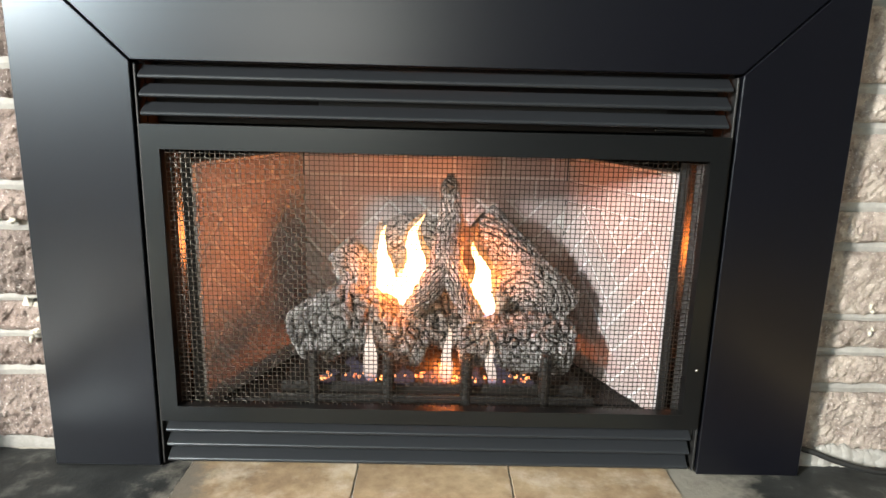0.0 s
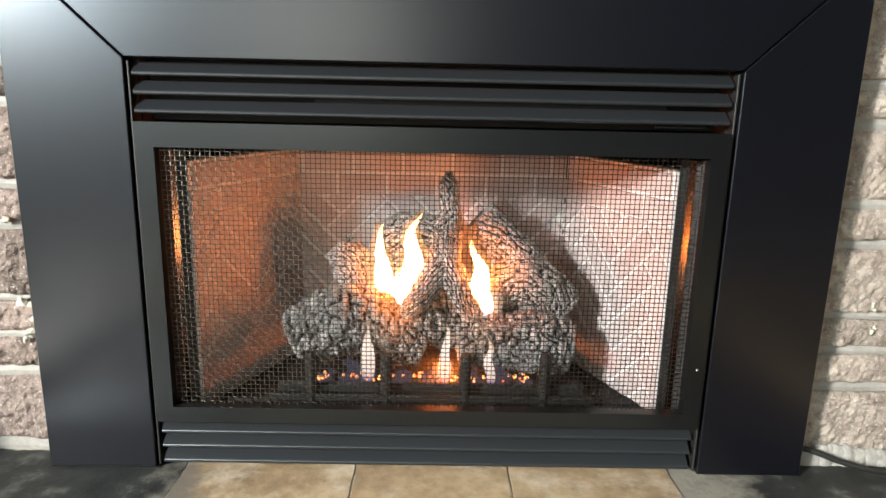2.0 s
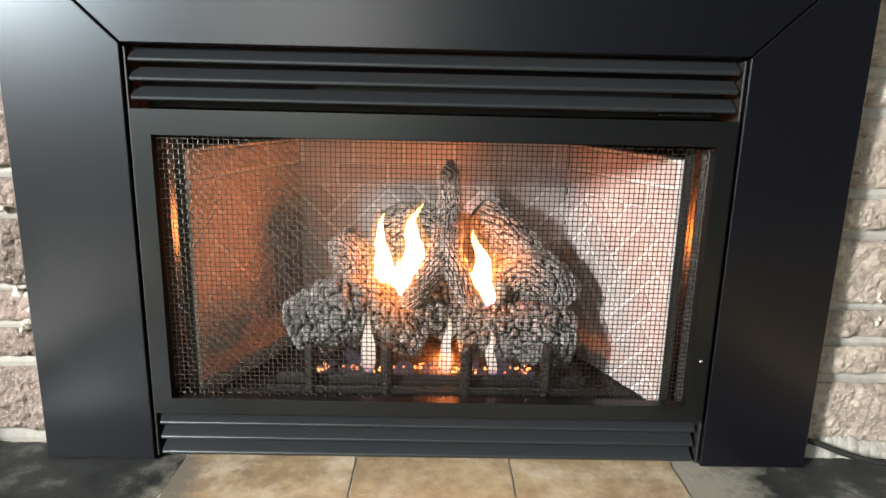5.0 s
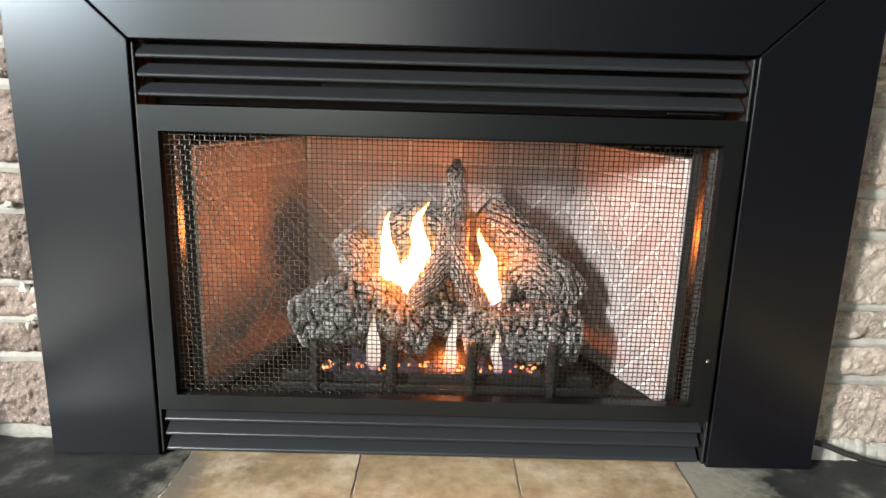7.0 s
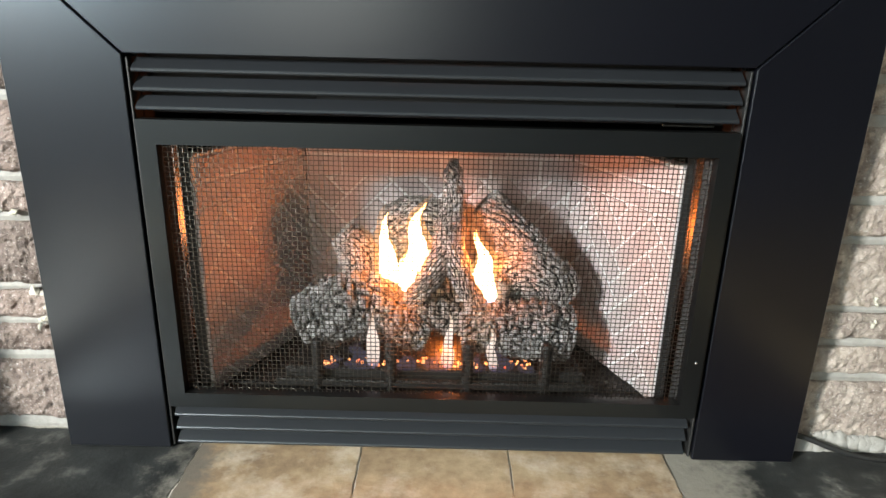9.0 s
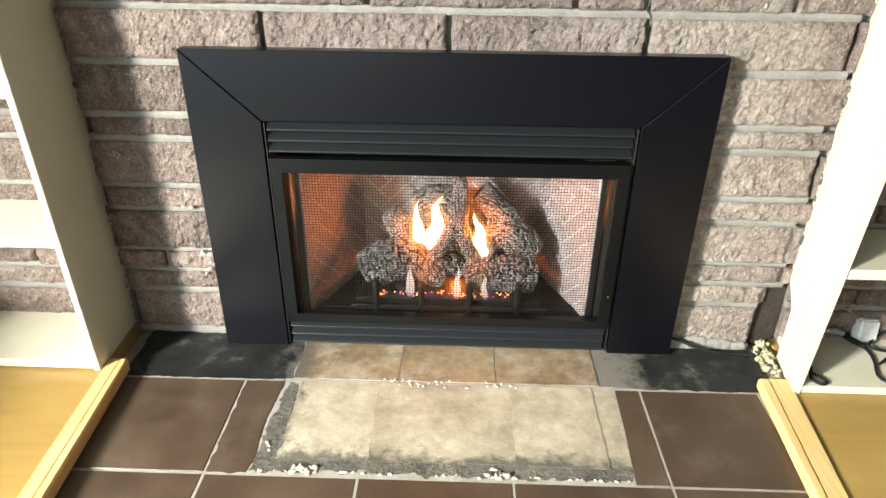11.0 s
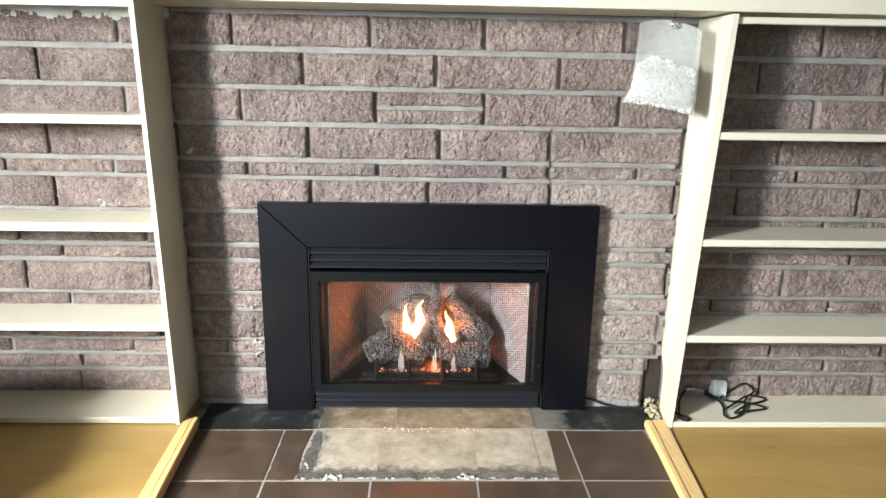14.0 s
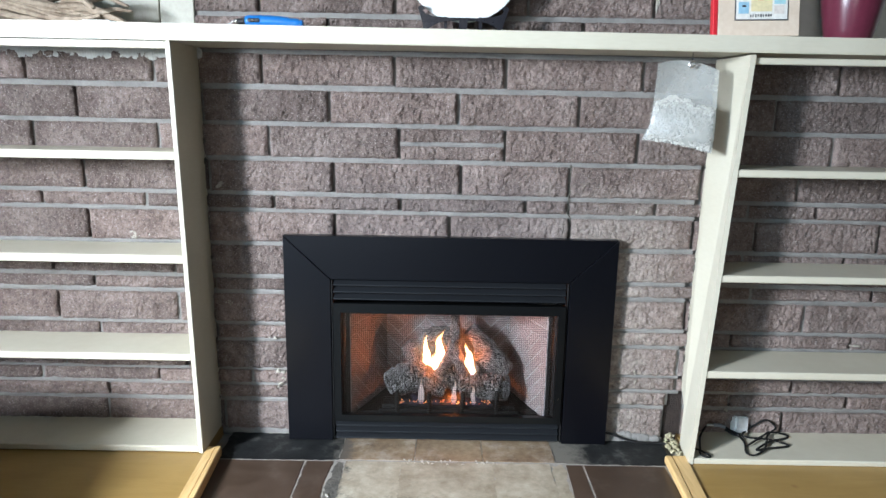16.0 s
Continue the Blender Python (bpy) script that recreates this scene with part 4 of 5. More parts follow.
def bag_sheet():
    own = bmesh.new()
    n = 26
    grids = []
    for side in (-1, 1):
        grids.append([[own.verts.new(bag_point(i / n, j / n, side)) for i in range(n + 1)] for j in range(n + 1)])
    for g in grids:
        for j in range(n):
            for i in range(n):
                own.faces.new((g[j][i], g[j][i + 1], g[j + 1][i + 1], g[j + 1][i]))
    return own


def make_film():
    k = Mat("clear_bag_film")
    t = k.t
    milky = t.nodes.new("ShaderNodeBsdfDiffuse")
    milky.inputs[0].default_value = (0.47, 0.48, 0.44, 1)
    clear, gloss = t.nodes.new("ShaderNodeBsdfTransparent"), t.nodes.new("ShaderNodeBsdfGlossy")
    gloss.inputs["Roughness"].default_value = 0.34
    m1, m2 = t.nodes.new("ShaderNodeMixShader"), t.nodes.new("ShaderNodeMixShader")
    k.link(k.ramp(k.noise(14, 4), (0.3, 0.30), (0.7, 0.42)), m1.inputs[0])
    k.link(clear.outputs[0], m1.inputs[1])
    k.link(milky.outputs[0], m1.inputs[2])
    m2.inputs[0].default_value = 0.035
    k.link(m1.outputs[0], m2.inputs[1])
    k.link(gloss.outputs[0], m2.inputs[2])
    k.link(m2.outputs[0], t.nodes["Material Output"].inputs["Surface"])
    return k.m


PELLET = plain("ivory_pellets", (0.46, 0.45, 0.41), 0.6)
bag = thing("pellet_bag", (0.665, -0.14, 1.02), "clear plastic bag of white pellets hung from a pin", "plastic bag")
part("bag_film", bag_sheet(), make_film(), bag, smooth=True)
bm = bmesh.new()
for i in range(2000):
    u, v = random.uniform(0.05, 0.95), 0.99 - 0.56 * random.random() ** 0.9
    if v < 0.44 + 0.06 * noise.noise(Vector((u * 5, 0, 0))) + 0.10 * abs(u - 0.4):
        continue
    f, b = bag_point(u, v, -1), bag_point(u, v, 1)
    if b.y - f.y < 0.007:
        continue
    p = f.lerp(b, random.choice((0.22, 0.22, 0.3, 0.5, 0.75)))
    own = bmesh.new()
    bmesh.ops.create_cube(own, size=1, matrix=Matrix.Translation(p) @ Euler((random.random() * 6, random.random() * 6, random.random() * 6)).to_matrix().to_4x4() @ Matrix.Diagonal((0.0074, 0.0066, 0.0048, 1)))
    join(bm, own)
tagged(part("pellet_fill", bm, PELLET, bag, "loose white pellets"), kind="stuff")
part("pin", sweep([(0.672, -0.150, 1.2675), (0.672, -0.1495, 1.245), (0.673, -0.1490, 1.240)], 0.0011, 8), DARK, bag)
ring = [(0.672 + 0.0075 * math.cos(a), -0.1520, 1.236 + 0.0075 * math.sin(a)) for a in [i * math.pi / 10 for i in range(21)]]
part("eyelet", sweep(ring, 0.0028, 8, caps=False), CHROME, bag, "shiny eyelet")

# rotary tool lying on the mantel
tz = mantel_top(-0.5)
tool = thing("rotary_tool", (-0.53, -0.14, tz), "blue handheld rotary tool with a chrome tip", "power tool")
body = sweep(curve_points([(-0.600, -0.140, tz + 0.0165), (-0.575, -0.140, tz + 0.0175), (-0.52, -0.140, tz + 0.0170), (-0.47, -0.140, tz + 0.0135), (-0.440, -0.140, tz + 0.0115)], 6), [0.0145] * 2 + [0.0160] * 10 + [0.0155] * 5 + [0.0135] * 5 + [0.011] * 3, 20)
part("body", body, BLUE, tool, smooth=True)
part("nose", sweep([(-0.625, -0.140, tz + 0.0165), (-0.606, -0.140, tz + 0.0165), (-0.5995, -0.140, tz + 0.0165)], [0.0075, 0.009, 0.0125], 16), BLACK_PLASTIC, tool)
part("collet", sweep([(-0.636, -0.140, tz + 0.0162), (-0.630, -0.140, tz + 0.0162), (-0.6255, -0.140, tz + 0.0163)], [0.004, 0.0062, 0.0055], 14), CHROME, tool, "chrome collet nut")
part("shaft", sweep([(-0.662, -0.138, tz + 0.0035), (-0.650, -0.139, tz + 0.0080), (-0.6365, -0.140, tz + 0.0160)], [0.0030, 0.0016, 0.0016], 10), CHROME, tool)
part("switch_plate", box(-0.592, -0.558, -0.1585, -0.154, tz + 0.0125, tz + 0.0235, 0.003, 2), BLACK_PLASTIC, tool)
part("switch", box(-0.580, -0.572, -0.1610, -0.1582, tz + 0.0150, tz + 0.0205, 0.001), SHEEN, tool)
for ob in tool.children:
    ob.location.x += 0.009
single("metal_file", box(-0.428, -0.345, -0.150, -0.140, tz - 0.0003, tz + 0.0032, 0.001), SHEEN, (-0.39, -0.145, tz), "thin grey flat metal file lying on the mantel", "file")

# plate on its stand
pz = mantel_top(0.02)
cx, cy = 0.021, -0.098
stand = thing("plate_stand", (cx, cy, pz), "black lacquered plate stand with curled arms", "plate stand")
outl = [(-0.112, 0.000), (-0.100, 0.0), (-0.096, 0.012), (-0.070, 0.026), (-0.030, 0.033), (-0.012, 0.034), (-0.011, 0.0), (0.011, 0.0), (0.012, 0.034), (0.030, 0.033), (0.070, 0.026), (0.098, 0.012), (0.100, 0.0), (0.112, 0.0), (0.114, 0.020), (0.122, 0.046), (0.129, 0.066), (0.122, 0.072), (0.110, 0.070), (0.109, 0.064), (0.115, 0.060), (0.108, 0.050), (0.085, 0.043), (0.04, 0.040), (-0.04, 0.040), (-0.085, 0.043), (-0.108, 0.050), (-0.115, 0.060), (-0.109, 0.064), (-0.110, 0.070), (-0.122, 0.072), (-0.129, 0.066), (-0.122, 0.046), (-0.114, 0.020)]
bm = prism([(cx + a, pz + b) for a, b in outl], "y", cy - 0.030, cy - 0.022)
bmesh.ops.triangulate(bm, faces=[f for f in bm.faces if len(f.verts) > 4])
part("front_rail", bm, EASEL_WOOD, stand)
for s in (-1, 1):
    part("rear_leg", hexa([(cx + s * 0.05 - 0.005, cy - 0.022, pz), (cx + s * 0.05 + 0.005, cy - 0.022, pz), (cx + s * 0.05 + 0.005, cy + 0.07, pz), (cx + s * 0.05 - 0.005, cy + 0.07, pz), (cx + s * 0.05 - 0.005, cy - 0.022, pz + 0.03), (cx + s * 0.05 + 0.005, cy - 0.022, pz + 0.03), (cx + s * 0.05 + 0.005, cy + 0.07, pz + 0.11), (cx + s * 0.05 - 0.005, cy + 0.07, pz + 0.11)], 0.001), EASEL_WOOD, stand)
bm = lathe([(0.004, 0.0), (0.075, 0.0), (0.082, 0.004), (0.105, 0.008), (0.142, 0.017), (0.1435, 0.0195), (0.141, 0.0205), (0.10, 0.0115), (0.08, 0.008), (0.004, 0.0065)], (0, 0, 0), 64)
tilt = Matrix.Translation((cx, cy - 0.012, pz + 0.034 + 0.1405)) @ Euler((radians(102), 0, 0)).to_matrix().to_4x4()
bmesh.ops.transform(bm, matrix=Matrix.Diagonal((1.12, 1.0, 1.0, 1)), verts=bm.verts)
bmesh.ops.transform(bm, matrix=tilt, verts=bm.verts)
single("plate", bm, CERAMIC, (cx, cy - 0.012, pz + 0.034), "plain white glazed oval plate on a black stand", "plate", smooth=True)

# framed print leaning at the east end
fz = mantel_top(0.85)
frame_x0, frame_x1, frame_y = 0.718, 0.958, -0.165
picture = thing("framed_print", (0.84, frame_y, fz), "small framed seaside print with a bleached wood border", "framed picture")


def leaning(x0, x1, z0, z1, d0, d1, bevel=0.0):
    """A slab parallel to the leaning frame: d is depth behind its face."""
    bm = box(x0 - 0.838, x1 - 0.838, d0, d1, z0, z1, bevel)
    bmesh.ops.transform(bm, matrix=Matrix.Translation((0.838, frame_y, fz)) @ Euler((radians(-7), radians(-1.2), 0)).to_matrix().to_4x4(), verts=bm.verts)
    return bm


part("border", leaning(frame_x0 + 0.012, frame_x1, 0.0032, 0.26, 0.0, 0.018, 0.002), FRAME_WOOD, picture)
part("red_edge", leaning(frame_x0 - 0.002, frame_x0 + 0.0117, 0.0012, 0.26, -0.002, 0.020, 0.002), RED, picture, "red lacquered edge")
DROP = 0.0125
INK = plain("dark_print_ink", (0.03, 0.03, 0.035), 0.7)
part("fillet", leaning(0.776, 0.924, 0.058 - DROP, 0.215 - DROP, -0.0022, -0.0002), INK, picture)
part("print", leaning(0.779, 0.921, 0.061 - DROP, 0.212 - DROP, -0.0034, -0.0023), plain("print_paper", (0.74, 0.72, 0.66), 0.7), picture)
for x0, x1, z0, z1, col in ((0.785, 0.814, 0.076, 0.108, (0.30, 0.50, 0.62)), (0.785, 0.814, 0.113, 0.140, (0.62, 0.64, 0.62)), (0.820, 0.878, 0.082, 0.118, (0.72, 0.62, 0.36)), (0.820, 0.878, 0.1185, 0.146, (0.38, 0.56, 0.66)), (0.884, 0.915, 0.102, 0.122, (0.36, 0.60, 0.64)), (0.884, 0.915, 0.126, 0.146, (0.58, 0.66, 0.68)), (0.884, 0.912, 0.076, 0.098, (0.66, 0.60, 0.54))):
    part("print_field", leaning(x0, x1, z0 - DROP, z1 - DROP, -0.0040, -0.0035), plain("print_colour", col, 0.7), picture)
part("print_spot", leaning(0.838, 0.855, 0.112 - DROP, 0.128 - DROP, -0.0046, -0.0041), RED, picture)
part("print_spot", leaning(0.895, 0.908, 0.130 - DROP, 0.137 - DROP, -0.0046, -0.0041), RED, picture)
part("print_spot", leaning(0.795, 0.806, 0.094 - DROP, 0.099 - DROP, -0.0046, -0.0041), INK, picture)
part("print_spot", leaning(0.793, 0.808, 0.118 - DROP, 0.123 - DROP, -0.0046, -0.0041), RED, picture)
for i in range(9):
    x = 0.818 + i * 0.0070
    part("print_mark", leaning(x, x + random.uniform(0.002, 0.0045), 0.0665 - DROP + random.uniform(0, 0.002), 0.0725 - DROP + random.uniform(0, 0.003), -0.0044, -0.0036), INK, picture)

# plum vase
vx = 1.128
vz = mantel_top(vx)
bm = lathe([(0.045, 0), (0.058, 0.001), (0.060, 0.004), (0.066, 0.03), (0.076, 0.08), (0.083, 0.13), (0.080, 0.18), (0.062, 0.22), (0.048, 0.24), (0.052, 0.255), (0.049, 0.255), (0.044, 0.24), (0.04, 0.235)], (vx, -0.105, vz - 0.0003), 56)
single("vase", bm, VASE_GLAZE, (vx, -0.105, vz), "tall plum-red glazed vase", "vase", smooth=True)

# driftwood on the west end
dz = mantel_top(-1.1)


def root(points, radii, seed, bm=None):
    path = curve_points(points, 12)
    rad = [radii[0] + (radii[1] - radii[0]) * i / (len(path) - 1) for i in range(len(path))]
    return sweep(path, rad, 24, lambda c, n, r: r * (0.55 * noise.noise(Vector((c.x * 9 + seed, n.y * 2.2, n.z * 2.2))) + 0.42 * noise.noise(Vector((c.x * 7 + seed, n.y * 5.5, n.z * 5.5))) + 0.12 * noise.noise((c + n * r) * 60)), bm)


drift = thing("driftwood", (-1.1, -0.11, dz), "weathered twisted piece of driftwood", "driftwood")
part("main_stem", root([(-1.50, -0.10, dz + 0.046), (-1.38, -0.11, dz + 0.052), (-1.26, -0.115, dz + 0.050), (-1.15, -0.12, dz + 0.040), (-1.06, -0.12, dz + 0.026)], (0.026, 0.013), 1), DRIFT, drift, smooth=True)
# strands twisting round the stem and fraying out at its end
for n in range(8):
    turn, grip = n * 0.9, 0.021 + 0.004 * (n % 3)
    pts = []
    for i in range(9):
        f = i / 8
        a = turn + f * (3.2 + 0.35 * n)
        spread = grip * (1 - 0.25 * f) + 0.075 * max(f - 0.6, 0) * (n % 3)
        x = -1.50 + (0.40 + 0.022 * n) * f
        pts.append((x, -0.112 + spread * math.cos(a), max(dz + 0.046 - 0.014 * f + spread * math.sin(a) + 0.022 * max(f - 0.7, 0) * (n % 2), dz + 0.010)))
    part("strand", root(pts, (0.0165, 0.0060 - 0.0004 * (n % 4)), 3 + n), DRIFT, drift, smooth=True)
for n, (pts, r) in enumerate(((((-1.22, -0.11, dz + 0.05), (-1.14, -0.10, dz + 0.080), (-1.07, -0.11, dz + 0.060), (-0.99, -0.12, dz + 0.074), (-0.93, -0.12, dz + 0.052)), (0.017, 0.0035)),
                              (((-1.12, -0.125, dz + 0.042), (-1.05, -0.13, dz + 0.046), (-1.00, -0.135, dz + 0.034), (-0.955, -0.135, dz + 0.040), (-0.915, -0.13, dz + 0.036)), (0.014, 0.003)),
                              (((-1.03, -0.13, dz + 0.036), (-0.985, -0.13, dz + 0.024), (-0.955, -0.13, dz + 0.012), (-0.94, -0.13, dz + 0.0055)), (0.009, 0.006)),
                              (((-1.20, -0.13, dz + 0.036), (-1.13, -0.14, dz + 0.014), (-1.06, -0.145, dz + 0.010), (-1.00, -0.14, dz + 0.024)), (0.010, 0.006)))):
    part("branch", root(list(pts), r, 30 + n), DRIFT, drift, smooth=True)
single("paper_scrap", prism([(-1.045, -0.16), (-0.965, -0.165), (-0.95, -0.10), (-1.03, -0.095)], "z", dz, dz + 0.009, 0.002), WHITE_PLASTIC, (-1.0, -0.13, dz), "folded scrap of white paper under the driftwood", "paper")

# ---------- cord, adapter and foam by the east bookcase ----------
sz = 0.0375
cord = thing("extension_cord", (0.98, -0.06, sz), "coiled thin black power cord lying on the bottom shelf", "power cord")
cz = sz + 0.0035
loops = [(0.790, -0.110, 0.040), (0.803, -0.132, cz), (0.816, -0.146, cz), (0.833, -0.176, cz), (0.818, -0.1835, cz), (0.806, -0.165, cz), (0.814, -0.138, cz + 0.007), (0.846, -0.055, cz), (0.872, -0.020, cz + 0.014), (0.890, -0.017, cz + 0.027), (0.932, -0.016, cz + 0.026), (0.968, -0.017, cz + 0.004), (0.984, -0.05, cz), (0.979, -0.095, cz), (0.959, -0.149, cz), (0.976, -0.168, cz), (1.027, -0.132, cz + 0.004), (1.077, -0.045, cz + 0.007), (1.115, -0.018, cz + 0.020), (1.096, -0.014, cz + 0.042), (1.070, -0.014, cz + 0.044), (1.025, -0.016, cz + 0.014), (0.990, -0.050, cz + 0.007), (1.035, -0.064, cz + 0.006), (1.088, -0.034, cz + 0.012), (1.146, -0.026, cz), (1.140, -0.048, cz), (1.06, -0.090, cz + 0.006), (0.995, -0.142, cz + 0.005), (1.035, -0.137, cz + 0.008), (1.112, -0.106, cz), (1.114, -0.090, cz), (1.045, -0.072, cz + 0.008), (0.978, -0.115, cz + 0.006)]
part("cable", sweep(curve_points(loops, 8), 0.0034, 8), CORD, cord, smooth=True)
part("connector", sweep([(0.944, -0.024, cz + 0.016), (0.965, -0.028, cz + 0.006), (0.982, -0.045, cz + 0.004)], [0.006, 0.0075, 0.006], 12), CORD, cord)
part("plug_sleeve", sweep([(0.9025, -0.0205, cz + 0.029), (0.920, -0.019, cz + 0.028), (0.942, -0.018, cz + 0.020)], [0.006, 0.0066, 0.0055], 12), mottled("grey_sleeve", (0.20, 0.23, 0.26), (0.28, 0.31, 0.34), 40, 200, 0.4), cord, "grey plug sleeve")
part("plug_tip", sweep([(0.878, -0.021, cz + 0.029), (0.890, -0.021, cz + 0.030), (0.902, -0.021, cz + 0.029)], [0.005, 0.0055, 0.006], 12), CHROME, cord, "bright metal plug tip")
bm = box(-0.026, 0.026, -0.016, 0.016, 0.0, 0.055, 0.005, 2)
bmesh.ops.transform(bm, matrix=Matrix.Translation((0.992, -0.018, sz)) @ Euler((radians(-14), radians(8), radians(12))).to_matrix().to_4x4(), verts=bm.verts)
low = min(v.co.z for v in bm.verts)
bmesh.ops.translate(bm, vec=(0, 0, sz - low + 0.0003), verts=bm.verts)
single("power_adapter", bm, WHITE_PLASTIC, (0.992, -0.018, sz), "small white plastic power adapter on the bookcase shelf", "power adapter")
feed = [(0.520, -0.010, 0.034), (0.560, -0.016, 0.028), (0.60, -0.028, 0.017), (0.650, -0.038, 0.0085), (0.70, -0.036, 0.0065), (0.745, -0.045, 0.010), (0.79, -0.058, 0.014), (0.815, -0.05, 0.017)]
single("gas_valve_cable", sweep(curve_points(feed, 8), 0.0042, 10), CORD, (0.65, -0.04, 0.0), "thin black cable running along the hearth to the insert", "cable", smooth=True)
bm = bmesh.new()
for i in range(80):
    k = random.random()
    lump((0.733 + 0.034 * random.random() + 0.008 * k, -0.012 - 0.125 * k, 0.002 + 0.034 * random.random() ** 2 * (1 - 0.7 * k)), (random.uniform(0.003, 0.008), random.uniform(0.004, 0.009), random.uniform(0.003, 0.007)), i, 1.3, bm, 2)
single("spray_foam", bm, FOAM, (0.755, -0.08, 0), "lumpy yellow spray foam stuffed beside the bookcase foot", "spray foam", smooth=True)

# ---------- slip-covered seat by the west bookcase, mostly unseen, added to shade it ---


def cushion(x0, x1, y0, y1, z0, z1, r, seed):
    bm = box(x0, x1, y0, y1, z0, z1, r, 4)
    for v in bm.verts:
        v.co += Vector((1, 1, 1)) * 0.008 * noise.noise(v.co * 5 + Vector((seed, 0, 0)))
    return bm


# only its low white edge shows; the rest is added to block window light
shade_chair = thing("armchair", (-1.75, -0.69, PLY_Z), "white slip-covered seat, unseen but for its edge, added to shade the bookcase foot", "armchair")
part("base", cushion(-2.14, -1.19, -1.02, -0.34, PLY_Z + 0.012, 0.265, 0.03, 1), COVER, shade_chair, smooth=True)
part("skirt", cushion(-1.20, -1.150, -0.98, -0.39, PLY_Z + 0.010, 0.115, 0.02, 2), COVER, shade_chair, smooth=True)
part("seat_cushion", cushion(-1.98, -1.20, -0.86, -0.50, 0.270, 0.365, 0.04, 3), COVER, shade_chair, smooth=True)
part("backrest", cushion(-2.16, -1.99, -1.00, -0.36, 0.270, 0.50, 0.06, 4), COVER, shade_chair, smooth=True)
for y0, y1 in ((-0.485, -0.34), (-1.02, -0.875)):
    part("armrest", cushion(-1.985, -1.19, y0, y1, 0.270, 0.378, 0.05, 5), COVER, shade_chair, smooth=True)
for x in (-2.08, -1.26):
    for y in (-0.95, -0.41):
        part("foot", box(x - 0.025, x + 0.025, y - 0.025, y + 0.025, PLY_Z, PLY_Z + 0.02, 0.004), DARK, shade_chair)
shade_chair.location = (-1.80, -0.80, PLY_Z)
shade_chair.rotation_euler = (0, 0, radians(8))

# ---------- hearth: tiles, bricks and the bare patch ----------
hearth = thing("hearth", (0, -0.3, -0.013), "brown tiled hearth with a bare mortar patch", "hearth", kind="structure")
bm = box(-0.737, 0.728, -1.159, 0.012, -0.0135, -0.0015)
part("grout_bed", bm, GROUT, hearth, "pale grey grout")


def slab(outline, top, material, name, seed, bottom=-0.0060, bevel=0.0015, ragged=0.0):
    pts = []
    for i, p in enumerate(outline):
        q = outline[(i + 1) % len(outline)]
        n = max(int(math.hypot(q[0] - p[0], q[1] - p[1]) / 0.006), 1) if ragged else 1
        for s in range(n):
            x, y = p[0] + (q[0] - p[0]) * s / n, p[1] + (q[1] - p[1]) * s / n
            if ragged:
                v = Vector((x * 40, y * 40, seed))
                x, y = x + ragged * (noise.noise(v) + 0.6 * noise.noise(v * 3)), y + ragged * (noise.noise(v + Vector((9, 9, 9))) + 0.6 * noise.noise(v * 3 + Vector((4, 4, 4))))
            pts.append((x, y))
    return part(name, prism(pts, "z", bottom, top, bevel), material, hearth)


G = 0.003
xs = [-0.737, -0.451, -0.158, 0.135, 0.432, 0.694]
ys = [-0.172, -0.446, -0.740, -1.034, -1.159]
for r in range(4):
    for c in range(5):
        x0, x1, y1, y0 = xs[c] + G, xs[c + 1] - G, ys[r] - G, ys[r + 1] + G
        if r == 0:
            if c in (1, 2, 3):
                continue
        slab([(x0, y0), (x1, y0), (x1, y1), (x0, y1)], random.uniform(-0.0004, 0.0004), TILE, "tile", r * 7 + c, bevel=0.001)
# cut tiles beside the patch, broken along its edge
slab([(xs[1] + G, ys[1] + G), (-0.372, ys[1] + G), (-0.366, -0.40), (-0.372, -0.30), (-0.362, -0.175), (xs[1] + G, -0.175)], 0.0, TILE, "tile", 50, ragged=0.004, bevel=0.0)
slab([(0.366, ys[1] + G), (xs[4] - G, ys[1] + G), (xs[4] - G, -0.175), (0.378, -0.175), (0.374, -0.30)], 0.0, TILE, "tile", 51, ragged=0.0, bevel=0.001)
# bare bed, three slabs wide
for n, (x0, x1) in enumerate(((-0.322, -0.145), (-0.1455, 0.1455), (0.145, 0.326))):
    slab([(x0, -0.405), (x1, -0.405), (x1, -0.172), (x0, -0.172)], -0.0002 + 0.0003 * n, BED, "mortar_bed", n, ragged=0.005, bevel=0.0)
# dark broken margin of old adhesive
slab([(-0.370, -0.436), (0.362, -0.436), (0.362, -0.400), (-0.370, -0.400)], -0.0004, ADHESIVE_GAP, "adhesive_margin", 3, ragged=0.012, bevel=0.0)
slab([(-0.366, -0.41), (-0.322, -0.41), (-0.326, -0.180), (-0.352, -0.178)], -0.0006, ADHESIVE_GAP, "adhesive_margin", 4, ragged=0.010, bevel=0.0)
slab([(0.322, -0.43), (0.362, -0.43), (0.372, -0.180), (0.330, -0.178)], -0.0008, BED, "adhesive_margin", 5, ragged=0.010, bevel=0.0)
# row of hearth bricks before the insert
for n, (x0, x1) in enumerate(((-0.345, -0.106), (-0.103, 0.113), (0.116, 0.345))):
    slab([(x0, -0.162), (x1, -0.162), (x1, 0.0), (x0, 0.0)], 0.0 + 0.0004 * n, FBRICK, "hearth_brick", n + 8, ragged=0.002, bevel=0.0)
# sooty stone either side
slab([(-0.7365, -0.168), (-0.40, -0.168), (-0.348, -0.163), (-0.345, 0.0), (-0.7365, 0.006)], -0.0008, SOOT, "soot_stone", 14, ragged=0.004, bevel=0.0)
slab([(0.347, -0.163), (0.440, -0.168), (0.7275, -0.168), (0.7275, 0.006), (0.345, 0.0)], -0.0008, SOOT, "soot_stone", 15, ragged=0.004, bevel=0.0)
